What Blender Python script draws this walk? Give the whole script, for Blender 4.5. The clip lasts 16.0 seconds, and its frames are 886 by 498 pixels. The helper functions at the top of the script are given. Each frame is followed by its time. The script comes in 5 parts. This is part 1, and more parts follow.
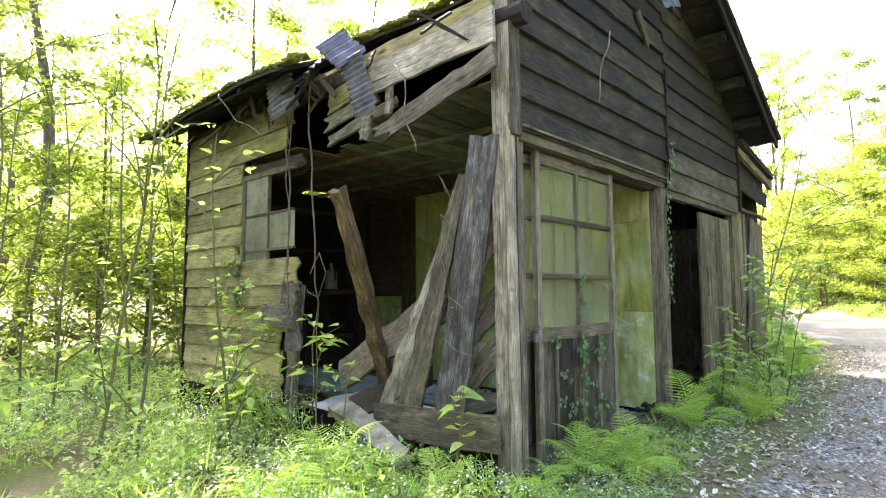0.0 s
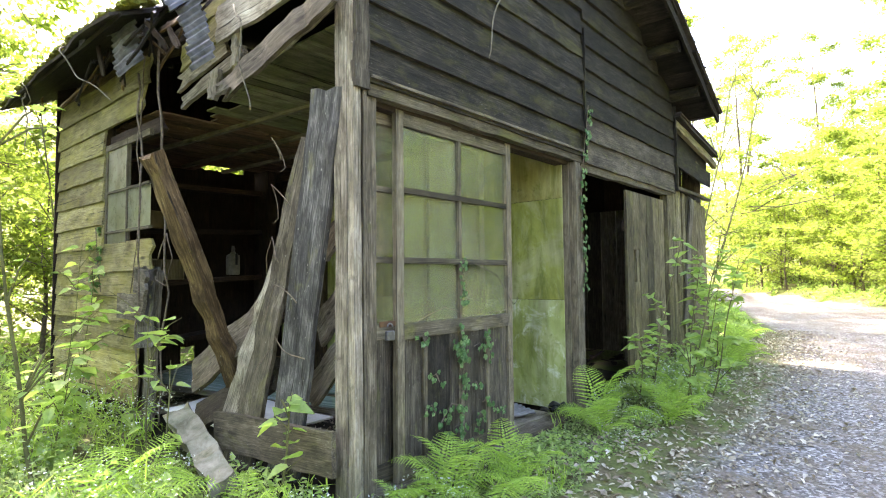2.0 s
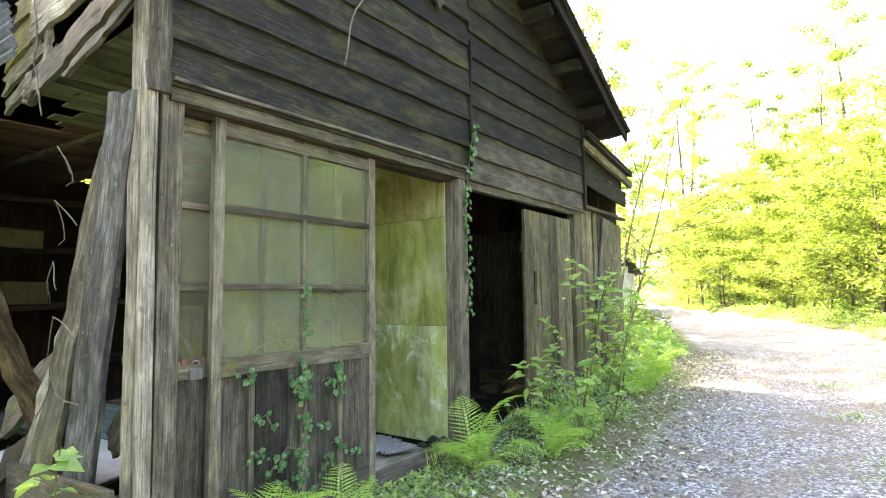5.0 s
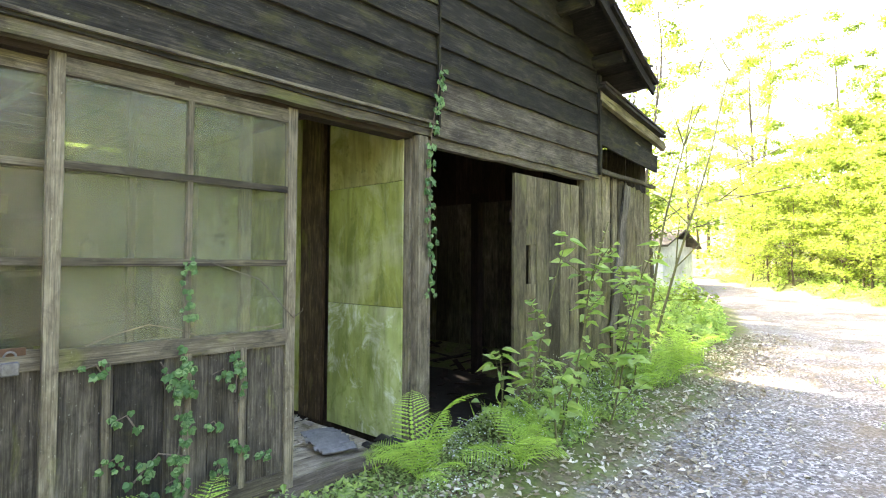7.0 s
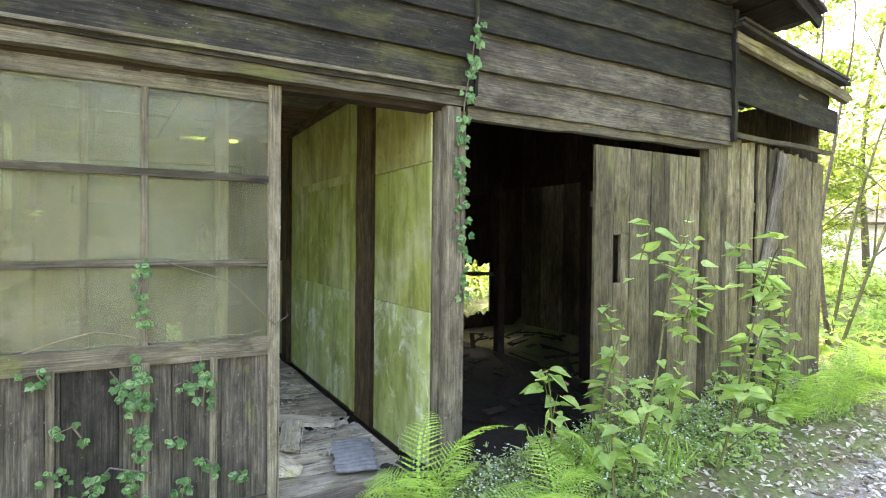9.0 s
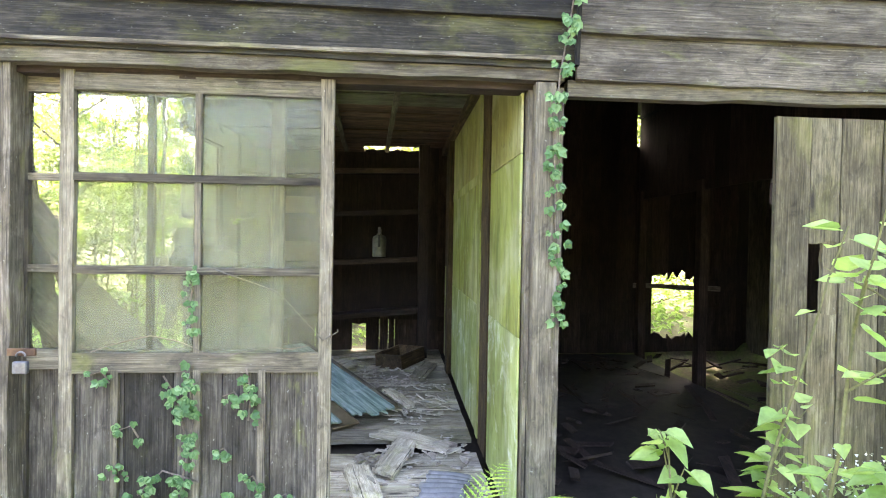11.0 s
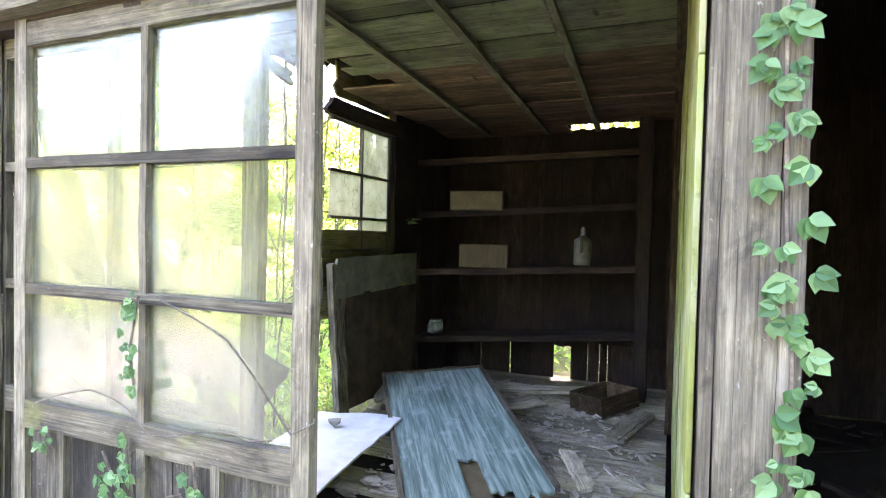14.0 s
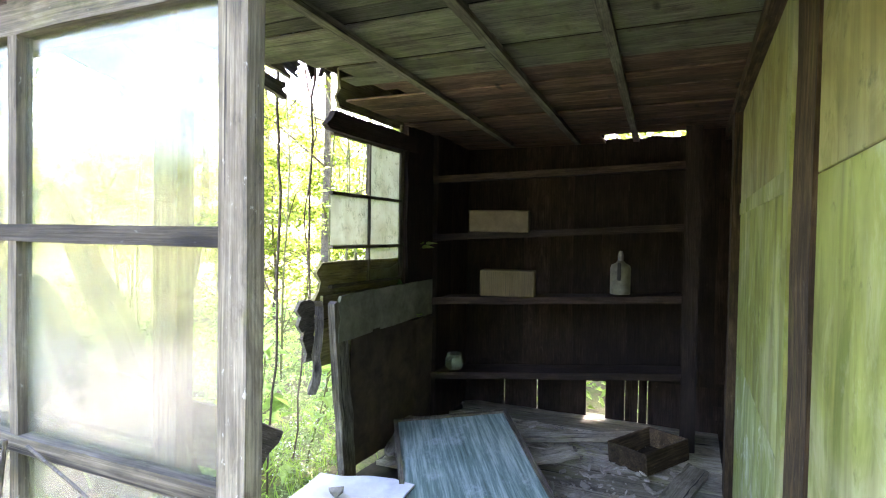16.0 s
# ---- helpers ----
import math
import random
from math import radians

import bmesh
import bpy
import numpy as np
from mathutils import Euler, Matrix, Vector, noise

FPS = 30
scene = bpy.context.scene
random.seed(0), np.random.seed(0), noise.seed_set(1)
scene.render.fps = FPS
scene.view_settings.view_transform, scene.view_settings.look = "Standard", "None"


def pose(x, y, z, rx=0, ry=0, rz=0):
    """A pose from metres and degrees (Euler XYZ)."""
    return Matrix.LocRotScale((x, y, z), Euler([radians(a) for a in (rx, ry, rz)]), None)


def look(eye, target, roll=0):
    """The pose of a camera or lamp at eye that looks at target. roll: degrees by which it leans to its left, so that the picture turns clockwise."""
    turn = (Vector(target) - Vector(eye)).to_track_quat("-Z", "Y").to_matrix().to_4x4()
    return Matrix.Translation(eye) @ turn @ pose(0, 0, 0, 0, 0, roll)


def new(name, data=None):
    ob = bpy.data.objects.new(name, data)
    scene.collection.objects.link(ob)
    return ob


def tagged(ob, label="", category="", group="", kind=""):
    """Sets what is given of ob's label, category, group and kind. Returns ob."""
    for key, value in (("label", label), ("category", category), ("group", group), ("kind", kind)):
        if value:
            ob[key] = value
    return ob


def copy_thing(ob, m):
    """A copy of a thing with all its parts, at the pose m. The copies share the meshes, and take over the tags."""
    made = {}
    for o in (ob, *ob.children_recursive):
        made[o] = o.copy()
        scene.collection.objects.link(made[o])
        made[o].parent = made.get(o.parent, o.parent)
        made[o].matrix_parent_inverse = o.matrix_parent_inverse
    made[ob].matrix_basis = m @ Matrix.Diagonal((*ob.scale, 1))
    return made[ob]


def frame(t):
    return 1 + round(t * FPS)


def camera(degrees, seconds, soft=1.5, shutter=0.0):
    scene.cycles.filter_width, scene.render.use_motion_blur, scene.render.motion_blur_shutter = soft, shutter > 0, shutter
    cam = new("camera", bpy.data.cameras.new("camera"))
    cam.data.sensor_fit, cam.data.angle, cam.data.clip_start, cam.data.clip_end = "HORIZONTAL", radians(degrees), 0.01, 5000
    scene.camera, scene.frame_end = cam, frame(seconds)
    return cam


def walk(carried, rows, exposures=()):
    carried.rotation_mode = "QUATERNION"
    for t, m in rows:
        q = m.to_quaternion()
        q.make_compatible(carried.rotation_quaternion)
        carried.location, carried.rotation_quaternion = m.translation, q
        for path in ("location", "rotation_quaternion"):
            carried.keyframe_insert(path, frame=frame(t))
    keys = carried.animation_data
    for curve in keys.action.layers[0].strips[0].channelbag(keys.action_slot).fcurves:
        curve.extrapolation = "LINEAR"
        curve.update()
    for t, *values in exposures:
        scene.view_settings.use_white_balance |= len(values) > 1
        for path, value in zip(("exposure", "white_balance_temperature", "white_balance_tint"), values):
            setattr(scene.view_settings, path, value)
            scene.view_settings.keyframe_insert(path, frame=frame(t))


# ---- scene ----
cam = camera(77.1, 16.0, soft=1.1)
PATH = [
    (0, (0.062, -0.101, 1.272), (-1.291, 1.363, 1.434), -0.4),
    (0.5, (0.029, 0.085, 1.255), (-1.323, 1.55, 1.421), -0.4),
    (1, (0.086, 0.293, 1.253), (-1.256, 1.766, 1.414), -0.4),
    (1.5, (0.201, 0.562, 1.223), (-1.113, 2.063, 1.369), -0.6),
    (2, (0.202, 0.841, 1.292), (-1.094, 2.36, 1.395), -0.5),
    (2.5, (0.327, 1.077, 1.308), (-0.967, 2.598, 1.413), -0.6),
    (3, (0.432, 1.215, 1.314), (-0.856, 2.741, 1.427), -0.7),
    (3.5, (0.516, 1.239, 1.357), (-0.758, 2.776, 1.479), -0.6),
    (4, (0.621, 1.225, 1.344), (-0.612, 2.793, 1.496), -0.8),
    (4.5, (0.643, 1.249, 1.326), (-0.558, 2.839, 1.498), -0.7),
    (5, (0.522, 1.485, 1.341), (-0.662, 3.089, 1.504), -0.7),
    (7.5, (0.686, 2.663, 1.393), (-0.747, 4.057, 1.425), -0.1),
    (8, (0.714, 2.915, 1.383), (-0.821, 4.195, 1.422), -0.4),
    (8.2, (0.732, 3.001, 1.407), (-0.85, 4.225, 1.429), -0.1),
    (10.3, (0.645, 4.159, 1.557), (-1.287, 4.673, 1.521), 1.0),
    (10.5, (0.582, 4.195, 1.552), (-1.37, 4.629, 1.522), 1.1),
    (11, (0.483, 4.372, 1.535), (-1.51, 4.533, 1.507), 1.0),
    (11.5, (0.361, 4.479, 1.527), (-1.63, 4.29, 1.496), 1.5),
    (12, (-0.06, 4.612, 1.518), (-2.02, 4.217, 1.473), 1.3),
    (12.5, (-0.293, 4.688, 1.612), (-2.227, 4.181, 1.559), 1.3),
    (13, (-0.495, 4.853, 1.582), (-2.4, 4.245, 1.536), 1.2),
    (13.5, (-0.672, 4.93, 1.575), (-2.547, 4.235, 1.526), 1.2),
    (14, (-0.838, 4.878, 1.586), (-2.688, 4.12, 1.535), 1.3),
    (14.5, (-1.028, 4.803, 1.63), (-2.863, 4.011, 1.576), 1.4),
    (15, (-1.147, 4.757, 1.688), (-2.972, 3.94, 1.633), 1.3),
    (15.5, (-1.262, 4.712, 1.735), (-3.085, 3.89, 1.684), 1.1),
    (16, (-1.337, 4.669, 1.789), (-3.16, 3.849, 1.737), 0.9),
]
walk(cam, [(t, look(eye, target, roll)) for t, eye, target, roll in PATH], exposures=[(0.0, 3.45, 7050, 19), (3.5, 3.8, 7100, 18), (5.0, 3.82, 7150, 17), (8.2, 4.0, 7250, 19), (10.5, 4.8, 7000, 27), (12.0, 4.88, 6550, 27), (13.0, 5.06, 6550, 34), (16.0, 5.08, 6250, 32)])

# ---- world and sun ----
SUN_DIR = Vector((-0.84, 0.07, 0.76)).normalized()
world = bpy.data.worlds.new("sky")
scene.world = world
world.use_nodes = True
wn = world.node_tree.nodes
sky = wn.new("ShaderNodeTexSky")
sky.sky_type = "NISHITA"
sky.sun_disc = False
sky.sun_elevation = math.asin(SUN_DIR.z)
sky.sun_rotation = math.atan2(SUN_DIR.x, SUN_DIR.y)
sky.air_density, sky.dust_density, sky.ozone_density = 1.0, 4.0, 0.6
wn["Background"].inputs[1].default_value = 0.15
world.node_tree.links.new(sky.outputs[0], wn["Background"].inputs[0])
sun = new("sun", bpy.data.lights.new("sun", "SUN"))
sun.data.energy, sun.data.angle, sun.data.color = 3.1, radians(0.6), (1.0, 0.95, 0.84)
sun.matrix_world = look(SUN_DIR * 60, (0, 0, 0))


# ---- materials ----
class Nodes:
    """A node material under construction."""

    def __init__(self, name):
        self.m = bpy.data.materials.new(name)
        self.m.use_nodes = True
        self.t = self.m.node_tree
        self.b = self.t.nodes["Principled BSDF"]
        self.out = self.t.nodes["Material Output"]

    def n(self, kind, **props):
        node = self.t.nodes.new(kind)
        for k, v in props.items():
            setattr(node, k, v)
        return node

    def link(self, a, b):
        self.t.links.new(a, b)

    def coords(self, scale=(1, 1, 1), kind="Object", shift=True):
        tc = self.n("ShaderNodeTexCoord")
        mp = self.n("ShaderNodeMapping")
        mp.inputs["Scale"].default_value = scale
        if shift:
            info = self.n("ShaderNodeObjectInfo")
            mul = self.n("ShaderNodeVectorMath", operation="SCALE")
            mul.inputs[0].default_value = (37.0, 53.0, 71.0)
            self.link(info.outputs["Random"], mul.inputs["Scale"])
            add = self.n("ShaderNodeVectorMath", operation="ADD")
            self.link(tc.outputs[kind], add.inputs[0])
            self.link(mul.outputs[0], add.inputs[1])
            self.link(add.outputs[0], mp.inputs["Vector"])
        else:
            self.link(tc.outputs[kind], mp.inputs["Vector"])
        return mp.outputs[0]

    def noise(self, vec, scale, detail=5, rough=0.6, dist=0.0):
        t = self.n("ShaderNodeTexNoise")
        t.inputs["Scale"].default_value, t.inputs["Detail"].default_value = scale, detail
        t.inputs["Roughness"].default_value, t.inputs["Distortion"].default_value = rough, dist
        self.link(vec, t.inputs["Vector"])
        return t.outputs["Fac"]

    def ramp(self, fac, stops):
        r = self.n("ShaderNodeValToRGB")
        el = r.color_ramp.elements
        while len(el) < len(stops):
            el.new(0.5)
        for e, (p, c) in zip(el, stops):
            e.position = p
            e.color = (c, c, c, 1) if isinstance(c, (int, float)) else (*c, 1)
        self.link(fac, r.inputs[0])
        return r.outputs[0]

    def mix(self, fac, a, b, mode="MIX"):
        m = self.n("ShaderNodeMixRGB", blend_type=mode)
        for sock, v in zip(m.inputs, (fac, a, b)):
            if isinstance(v, (int, float)):
                sock.default_value = v if sock.name == "Fac" else (v, v, v, 1)
            elif isinstance(v, tuple):
                sock.default_value = (*v, 1)
            else:
                self.link(v, sock)
        return m.outputs[0]

    def bump(self, height, strength, distance):
        b = self.n("ShaderNodeBump")
        b.inputs["Strength"].default_value, b.inputs["Distance"].default_value = strength, distance
        self.link(height, b.inputs["Height"])
        self.link(b.outputs[0], self.b.inputs["Normal"])

    def done(self, color, rough=0.85, metal=0.0):
        for sock, v in (("Base Color", color), ("Roughness", rough), ("Metallic", metal)):
            if isinstance(v, tuple):
                self.b.inputs[sock].default_value = (*v, 1)
            elif isinstance(v, (int, float)):
                self.b.inputs[sock].default_value = v
            else:
                self.link(v, self.b.inputs[sock])
        self.b.inputs["Specular IOR Level"].default_value = 0.25
        return self.m


def wood(name, dark, mid, pale, algae=(0.16, 0.18, 0.03), algae_from=0.6, grain=1.0, crosswise=False, flecks=0.6):
    """Weathered board whose grain runs along its own x."""
    k = Nodes(name)
    long = k.coords((44, 1.6, 44) if crosswise else (1.6, 44 * grain, 44 * grain))
    blot = k.coords((2.2, 1.0, 2.2) if crosswise else (1.0, 2.2, 2.2))
    fine = k.noise(long, 3.0, 8, 0.7, 0.3)
    patchy = k.noise(k.coords((9, 3, 9) if crosswise else (3, 9, 9)), 2.0, 6, 0.65, 0.4)
    broad = k.noise(blot, 1.6, 5, 0.6, 0.5)
    hair = k.noise(k.coords((150, 3.0, 150) if crosswise else (3.0, 150 * grain, 150 * grain)), 1.2, 6, 0.75, 0.2)
    col = k.ramp(k.mix(0.45, fine, patchy), ((0.34, dark), (0.5, mid), (0.66, pale)))
    col = k.mix(1.0, col, k.ramp(hair, ((0.34, 0.6), (0.5, 0.97), (0.66, 1.25))), "MULTIPLY")
    mildew = k.noise(k.coords((4, 2.2, 4) if crosswise else (2.2, 4, 4)), 3.2, 8, 0.72, 0.8)
    col = k.mix(k.ramp(mildew, ((0.53, 0.0), (0.66, 0.6))), col, k.mix(1.0, col, (0.30, 0.29, 0.28), "MULTIPLY"))
    col = k.mix(k.ramp(broad, ((0.35, 0.0), (0.62, 0.75))), col, k.mix(1.0, col, (0.42, 0.40, 0.38), "MULTIPLY"))
    moss = k.noise(k.coords((1.3, 3.0, 3.0)), 2.3, 6, 0.65, 0.4)
    col = k.mix(k.ramp(moss, ((algae_from, 0.0), (algae_from + 0.16, 0.8))), col, k.mix(0.55, algae, col))
    knots = k.n("ShaderNodeTexVoronoi", feature="F1")
    knots.inputs["Scale"].default_value = 1.0
    k.link(k.coords((1.7, 6.5, 6.5)), knots.inputs["Vector"])
    col = k.mix(k.ramp(knots.outputs["Distance"], ((0.05, 0.85), (0.13, 0.0))), col, (0.015, 0.012, 0.01))
    crack = k.noise(k.coords((34, 0.5, 34) if crosswise else (0.5, 34, 34)), 2.0, 3, 0.5, 0.6)
    col = k.mix(k.ramp(crack, ((0.30, 0.9), (0.36, 0.0))), col, (0.012, 0.010, 0.008))
    fleck = k.noise(k.coords((9, 16, 16)), 5.0, 4, 0.6)
    col = k.mix(k.ramp(fleck, ((0.66, 0.0), (0.72, flecks))), col, (0.42, 0.42, 0.36))
    tone = k.n("ShaderNodeNewGeometry").outputs["Random Per Island"] if crosswise else k.n("ShaderNodeObjectInfo").outputs["Random"]
    col = k.mix(1.0, col, k.ramp(tone, ((0.0, 0.5), (0.5, 0.95), (1.0, 1.45))), "MULTIPLY")
    k.bump(k.mix(0.5, k.mix(0.5, fine, hair), crack), 0.9, 0.006)
    return k.done(col, 0.88)


GREY_WOOD = wood("weathered_grey_wood", (0.028, 0.024, 0.017), (0.10, 0.086, 0.062), (0.22, 0.195, 0.15), algae_from=0.58, flecks=0.3)
# GREY_WOOD taken down to about 0.65 for the lower door boards.
DOOR_GREY = wood("darker_grey_door_boards", (0.018, 0.016, 0.012), (0.064, 0.056, 0.043), (0.15, 0.135, 0.105), algae_from=0.58, flecks=0.25)
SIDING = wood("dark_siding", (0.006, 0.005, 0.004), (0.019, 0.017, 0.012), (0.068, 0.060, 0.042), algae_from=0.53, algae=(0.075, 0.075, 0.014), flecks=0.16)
# Roof wood near black: the shade under the overhang is put into its colour.
SHADED_ROOF_WOOD = wood("shaded_roof_wood", (0.006, 0.005, 0.004), (0.018, 0.015, 0.012), (0.050, 0.043, 0.034), algae_from=0.7, flecks=0.1)
BOARD_WOOD = wood("olive_door_boards", (0.034, 0.029, 0.017), (0.125, 0.108, 0.063), (0.25, 0.22, 0.14), algae_from=0.52, algae=(0.15, 0.15, 0.04), flecks=0.15)
SIDE_WOOD = wood("olive_siding", (0.10, 0.09, 0.045), (0.29, 0.26, 0.13), (0.48, 0.44, 0.26), algae_from=0.44, algae=(0.30, 0.28, 0.05), flecks=0.15)
PALE_WOOD = wood("silvered_wood", (0.06, 0.053, 0.04), (0.21, 0.188, 0.145), (0.44, 0.40, 0.33), algae_from=0.62, flecks=0.3)
WHITE_WOOD = wood("bleached_wood", (0.075, 0.068, 0.052), (0.25, 0.23, 0.185), (0.48, 0.455, 0.39), algae_from=0.62, flecks=0.2)
INK_WOOD = wood("blackened_wood", (0.014, 0.014, 0.015), (0.058, 0.058, 0.056), (0.20, 0.197, 0.185), algae=(0.17, 0.17, 0.03), algae_from=0.58, flecks=0.5)
SASH_WOOD = wood("sash_wood", (0.05, 0.044, 0.033), (0.14, 0.122, 0.085), (0.265, 0.235, 0.168), algae_from=0.58, flecks=0.3)
# Inside wood near black: the dimness of the closed rooms is in its colour.
SHADED_WOOD = wood("shaded_inside_wood", (0.014, 0.009, 0.007), (0.038, 0.025, 0.018), (0.075, 0.052, 0.038), algae_from=0.8, flecks=0.1)
CEIL_WOOD = wood("ceiling_wood", (0.05, 0.046, 0.032), (0.16, 0.15, 0.105), (0.30, 0.29, 0.21), algae=(0.15, 0.18, 0.07), algae_from=0.44, crosswise=True, flecks=0.2)
CEIL_RED = wood("reddish_ceiling_wood", (0.035, 0.020, 0.013), (0.12, 0.072, 0.046), (0.24, 0.165, 0.105), algae=(0.13, 0.13, 0.05), algae_from=0.62, crosswise=True, flecks=0.2)
CEIL_BAR = wood("ceiling_batten_wood", (0.06, 0.055, 0.038), (0.17, 0.155, 0.11), (0.30, 0.28, 0.20), algae_from=0.6, flecks=0.2)
ROT_WOOD = wood("rotten_log", (0.020, 0.013, 0.007), (0.085, 0.056, 0.028), (0.23, 0.165, 0.085), algae_from=0.58, grain=0.7, flecks=0.3)
FLOOR_WOOD = wood("floor_wood", (0.20, 0.168, 0.12), (0.46, 0.41, 0.31), (0.68, 0.63, 0.51), algae=(0.34, 0.36, 0.08), algae_from=0.54, flecks=0.3)


def painted_panel(name, a, b, c, scuff):
    k = Nodes(name)
    v = k.coords((1, 1, 1), shift=True)
    broad = k.noise(v, 1.8, 5, 0.6, 0.6)
    fine = k.noise(v, 14.0, 6, 0.7)
    col = k.ramp(broad, ((0.38, a), (0.5, b), (0.62, c)))
    col = k.mix(k.ramp(k.noise(k.coords((1.6, 1.6, 0.9)), 3.0, 7, 0.7, 1.0), ((0.53, 0.0), (0.62, 0.6))), col, k.mix(1.0, col, (0.55, 0.62, 0.30), "MULTIPLY"))
    col = k.mix(k.ramp(k.noise(v, 2.6, 7, 0.72, 1.2), ((0.54, 0.0), (0.64, scuff))), col, (0.52, 0.54, 0.46))
    col = k.mix(k.ramp(fine, ((0.60, 0.0), (0.72, 0.75))), col, (0.09, 0.10, 0.03))
    run = k.noise(k.coords((4, 4, 0.7)), 1.6, 5, 0.65, 0.5)
    col = k.mix(1.0, col, k.ramp(run, ((0.38, 0.66), (0.60, 1.1))), "MULTIPLY")
    k.bump(fine, 0.15, 0.003)
    return k.done(col, 0.7)


def teal_panel():
    k = Nodes("peeling_teal_paint")
    long = k.coords((1.0, 18, 18))
    fine = k.noise(long, 2.2, 8, 0.7, 0.2)
    col = k.ramp(fine, ((0.3, (0.045, 0.075, 0.065)), (0.48, (0.14, 0.205, 0.178)), (0.62, (0.32, 0.385, 0.345)), (0.8, (0.16, 0.14, 0.11))))
    blot = k.noise(k.coords((2, 2, 2)), 3.0, 6, 0.7)
    col = k.mix(k.ramp(blot, ((0.55, 0.0), (0.7, 0.6))), col, (0.42, 0.46, 0.46))
    k.bump(fine, 0.5, 0.004)
    return k.done(col, 0.6)


def dirty_glass(name, lo, hi, mould):
    """A pane under a film of dust and mould."""
    k = Nodes(name)
    v = k.coords((1, 1, 1))
    film = k.noise(v, 3.0, 6, 0.6, 0.5)
    spots = k.noise(v, 13.0, 9, 0.82, 0.4)
    big = k.noise(v, 2.4, 4, 0.6)
    dust = k.n("ShaderNodeBsdfDiffuse")
    dcol = k.ramp(film, ((0.3, (0.34, 0.34, 0.22)), (0.7, (0.54, 0.54, 0.42))))
    spot_fac = k.ramp(spots, ((0.52, 0.0), (0.66, 0.9)))
    spot_fac = k.mix(1.0, spot_fac, k.ramp(big, ((0.40, 0.0), (0.58, 1.0))), "MULTIPLY")
    dcol = k.mix(spot_fac, dcol, (0.06, 0.07, 0.03))
    k.link(dcol, dust.inputs["Color"])
    trans = k.n("ShaderNodeBsdfTranslucent")
    k.link(dcol, trans.inputs["Color"])
    both = k.n("ShaderNodeMixShader")
    both.inputs[0].default_value = 0.7
    k.link(dust.outputs[0], both.inputs[1])
    k.link(trans.outputs[0], both.inputs[2])
    clear = k.n("ShaderNodeBsdfTransparent")
    clear.inputs[0].default_value = (0.93, 0.96, 0.92, 1)
    gloss = k.n("ShaderNodeBsdfGlossy")
    gloss.inputs["Roughness"].default_value = 0.12
    lw = k.n("ShaderNodeFresnel")
    lw.inputs[0].default_value = 1.45
    body = k.n("ShaderNodeMixShader")
    amount = k.mix(0.5, k.mix(0.5, k.ramp(film, ((0.25, lo), (0.75, hi))), k.ramp(k.noise(k.coords((7, 7, 0.9)), 1.5, 5, 0.65, 0.4), ((0.35, lo), (0.7, hi * 1.5)))), k.mix(mould, (lo + hi) / 2, spot_fac))
    k.link(amount, body.inputs[0])
    k.link(clear.outputs[0], body.inputs[1])
    k.link(both.outputs[0], body.inputs[2])
    last = k.n("ShaderNodeMixShader")
    weak = k.n("ShaderNodeMath", operation="MULTIPLY")
    weak.inputs[1].default_value = 0.25
    k.link(lw.outputs[0], weak.inputs[0])
    k.link(weak.outputs[0], last.inputs[0])
    k.link(body.outputs[0], last.inputs[1])
    k.link(gloss.outputs[0], last.inputs[2])
    k.link(last.outputs[0], k.out.inputs[0])
    return k.m


def leaf(name, a, b, c, glow=0.5):
    """Thin leaf that lets light through, each leaf of its own tint."""
    k = Nodes(name)
    g = k.n("ShaderNodeNewGeometry")
    col = k.ramp(g.outputs["Random Per Island"], ((0.0, a), (0.5, b), (1.0, c)))
    vein = k.noise(k.coords((1, 1, 1)), 18.0, 3)
    col = k.mix(1.0, col, k.ramp(vein, ((0.3, 0.75), (0.7, 1.15))), "MULTIPLY")
    k.done(col, 0.5)
    tr = k.n("ShaderNodeBsdfTranslucent")
    k.link(k.mix(1.0, col, (1.3, 1.45, 0.8), "MULTIPLY"), tr.inputs["Color"])
    m = k.n("ShaderNodeMixShader")
    m.inputs[0].default_value = glow
    k.link(k.b.outputs[0], m.inputs[1])
    k.link(tr.outputs[0], m.inputs[2])
    k.link(m.outputs[0], k.out.inputs[0])
    return k.m


LEAF_FAR = leaf("sunlit_tree_leaf", (0.135, 0.175, 0.034), (0.185, 0.235, 0.055), (0.275, 0.32, 0.10), 0.66)
LEAF_YOUNG = leaf("young_leaf", (0.21, 0.31, 0.10), (0.30, 0.42, 0.14), (0.43, 0.53, 0.20), 0.5)
LEAF_FERN = leaf("fern_leaf", (0.24, 0.37, 0.075), (0.34, 0.49, 0.11), (0.46, 0.60, 0.16), 0.45)
LEAF_LOW = leaf("ground_cover_leaf", (0.15, 0.22, 0.085), (0.26, 0.34, 0.14), (0.42, 0.49, 0.25), 0.4)
LEAF_IVY = leaf("creeper_leaf", (0.04, 0.10, 0.035), (0.08, 0.165, 0.06), (0.17, 0.27, 0.12), 0.3)
PETAL = leaf("white_petal", (0.62, 0.66, 0.70), (0.72, 0.74, 0.80), (0.8, 0.8, 0.84), 0.3)
DRY_LEAF = leaf("dry_leaf", (0.17, 0.13, 0.085), (0.36, 0.31, 0.24), (0.66, 0.62, 0.55), 0.15)


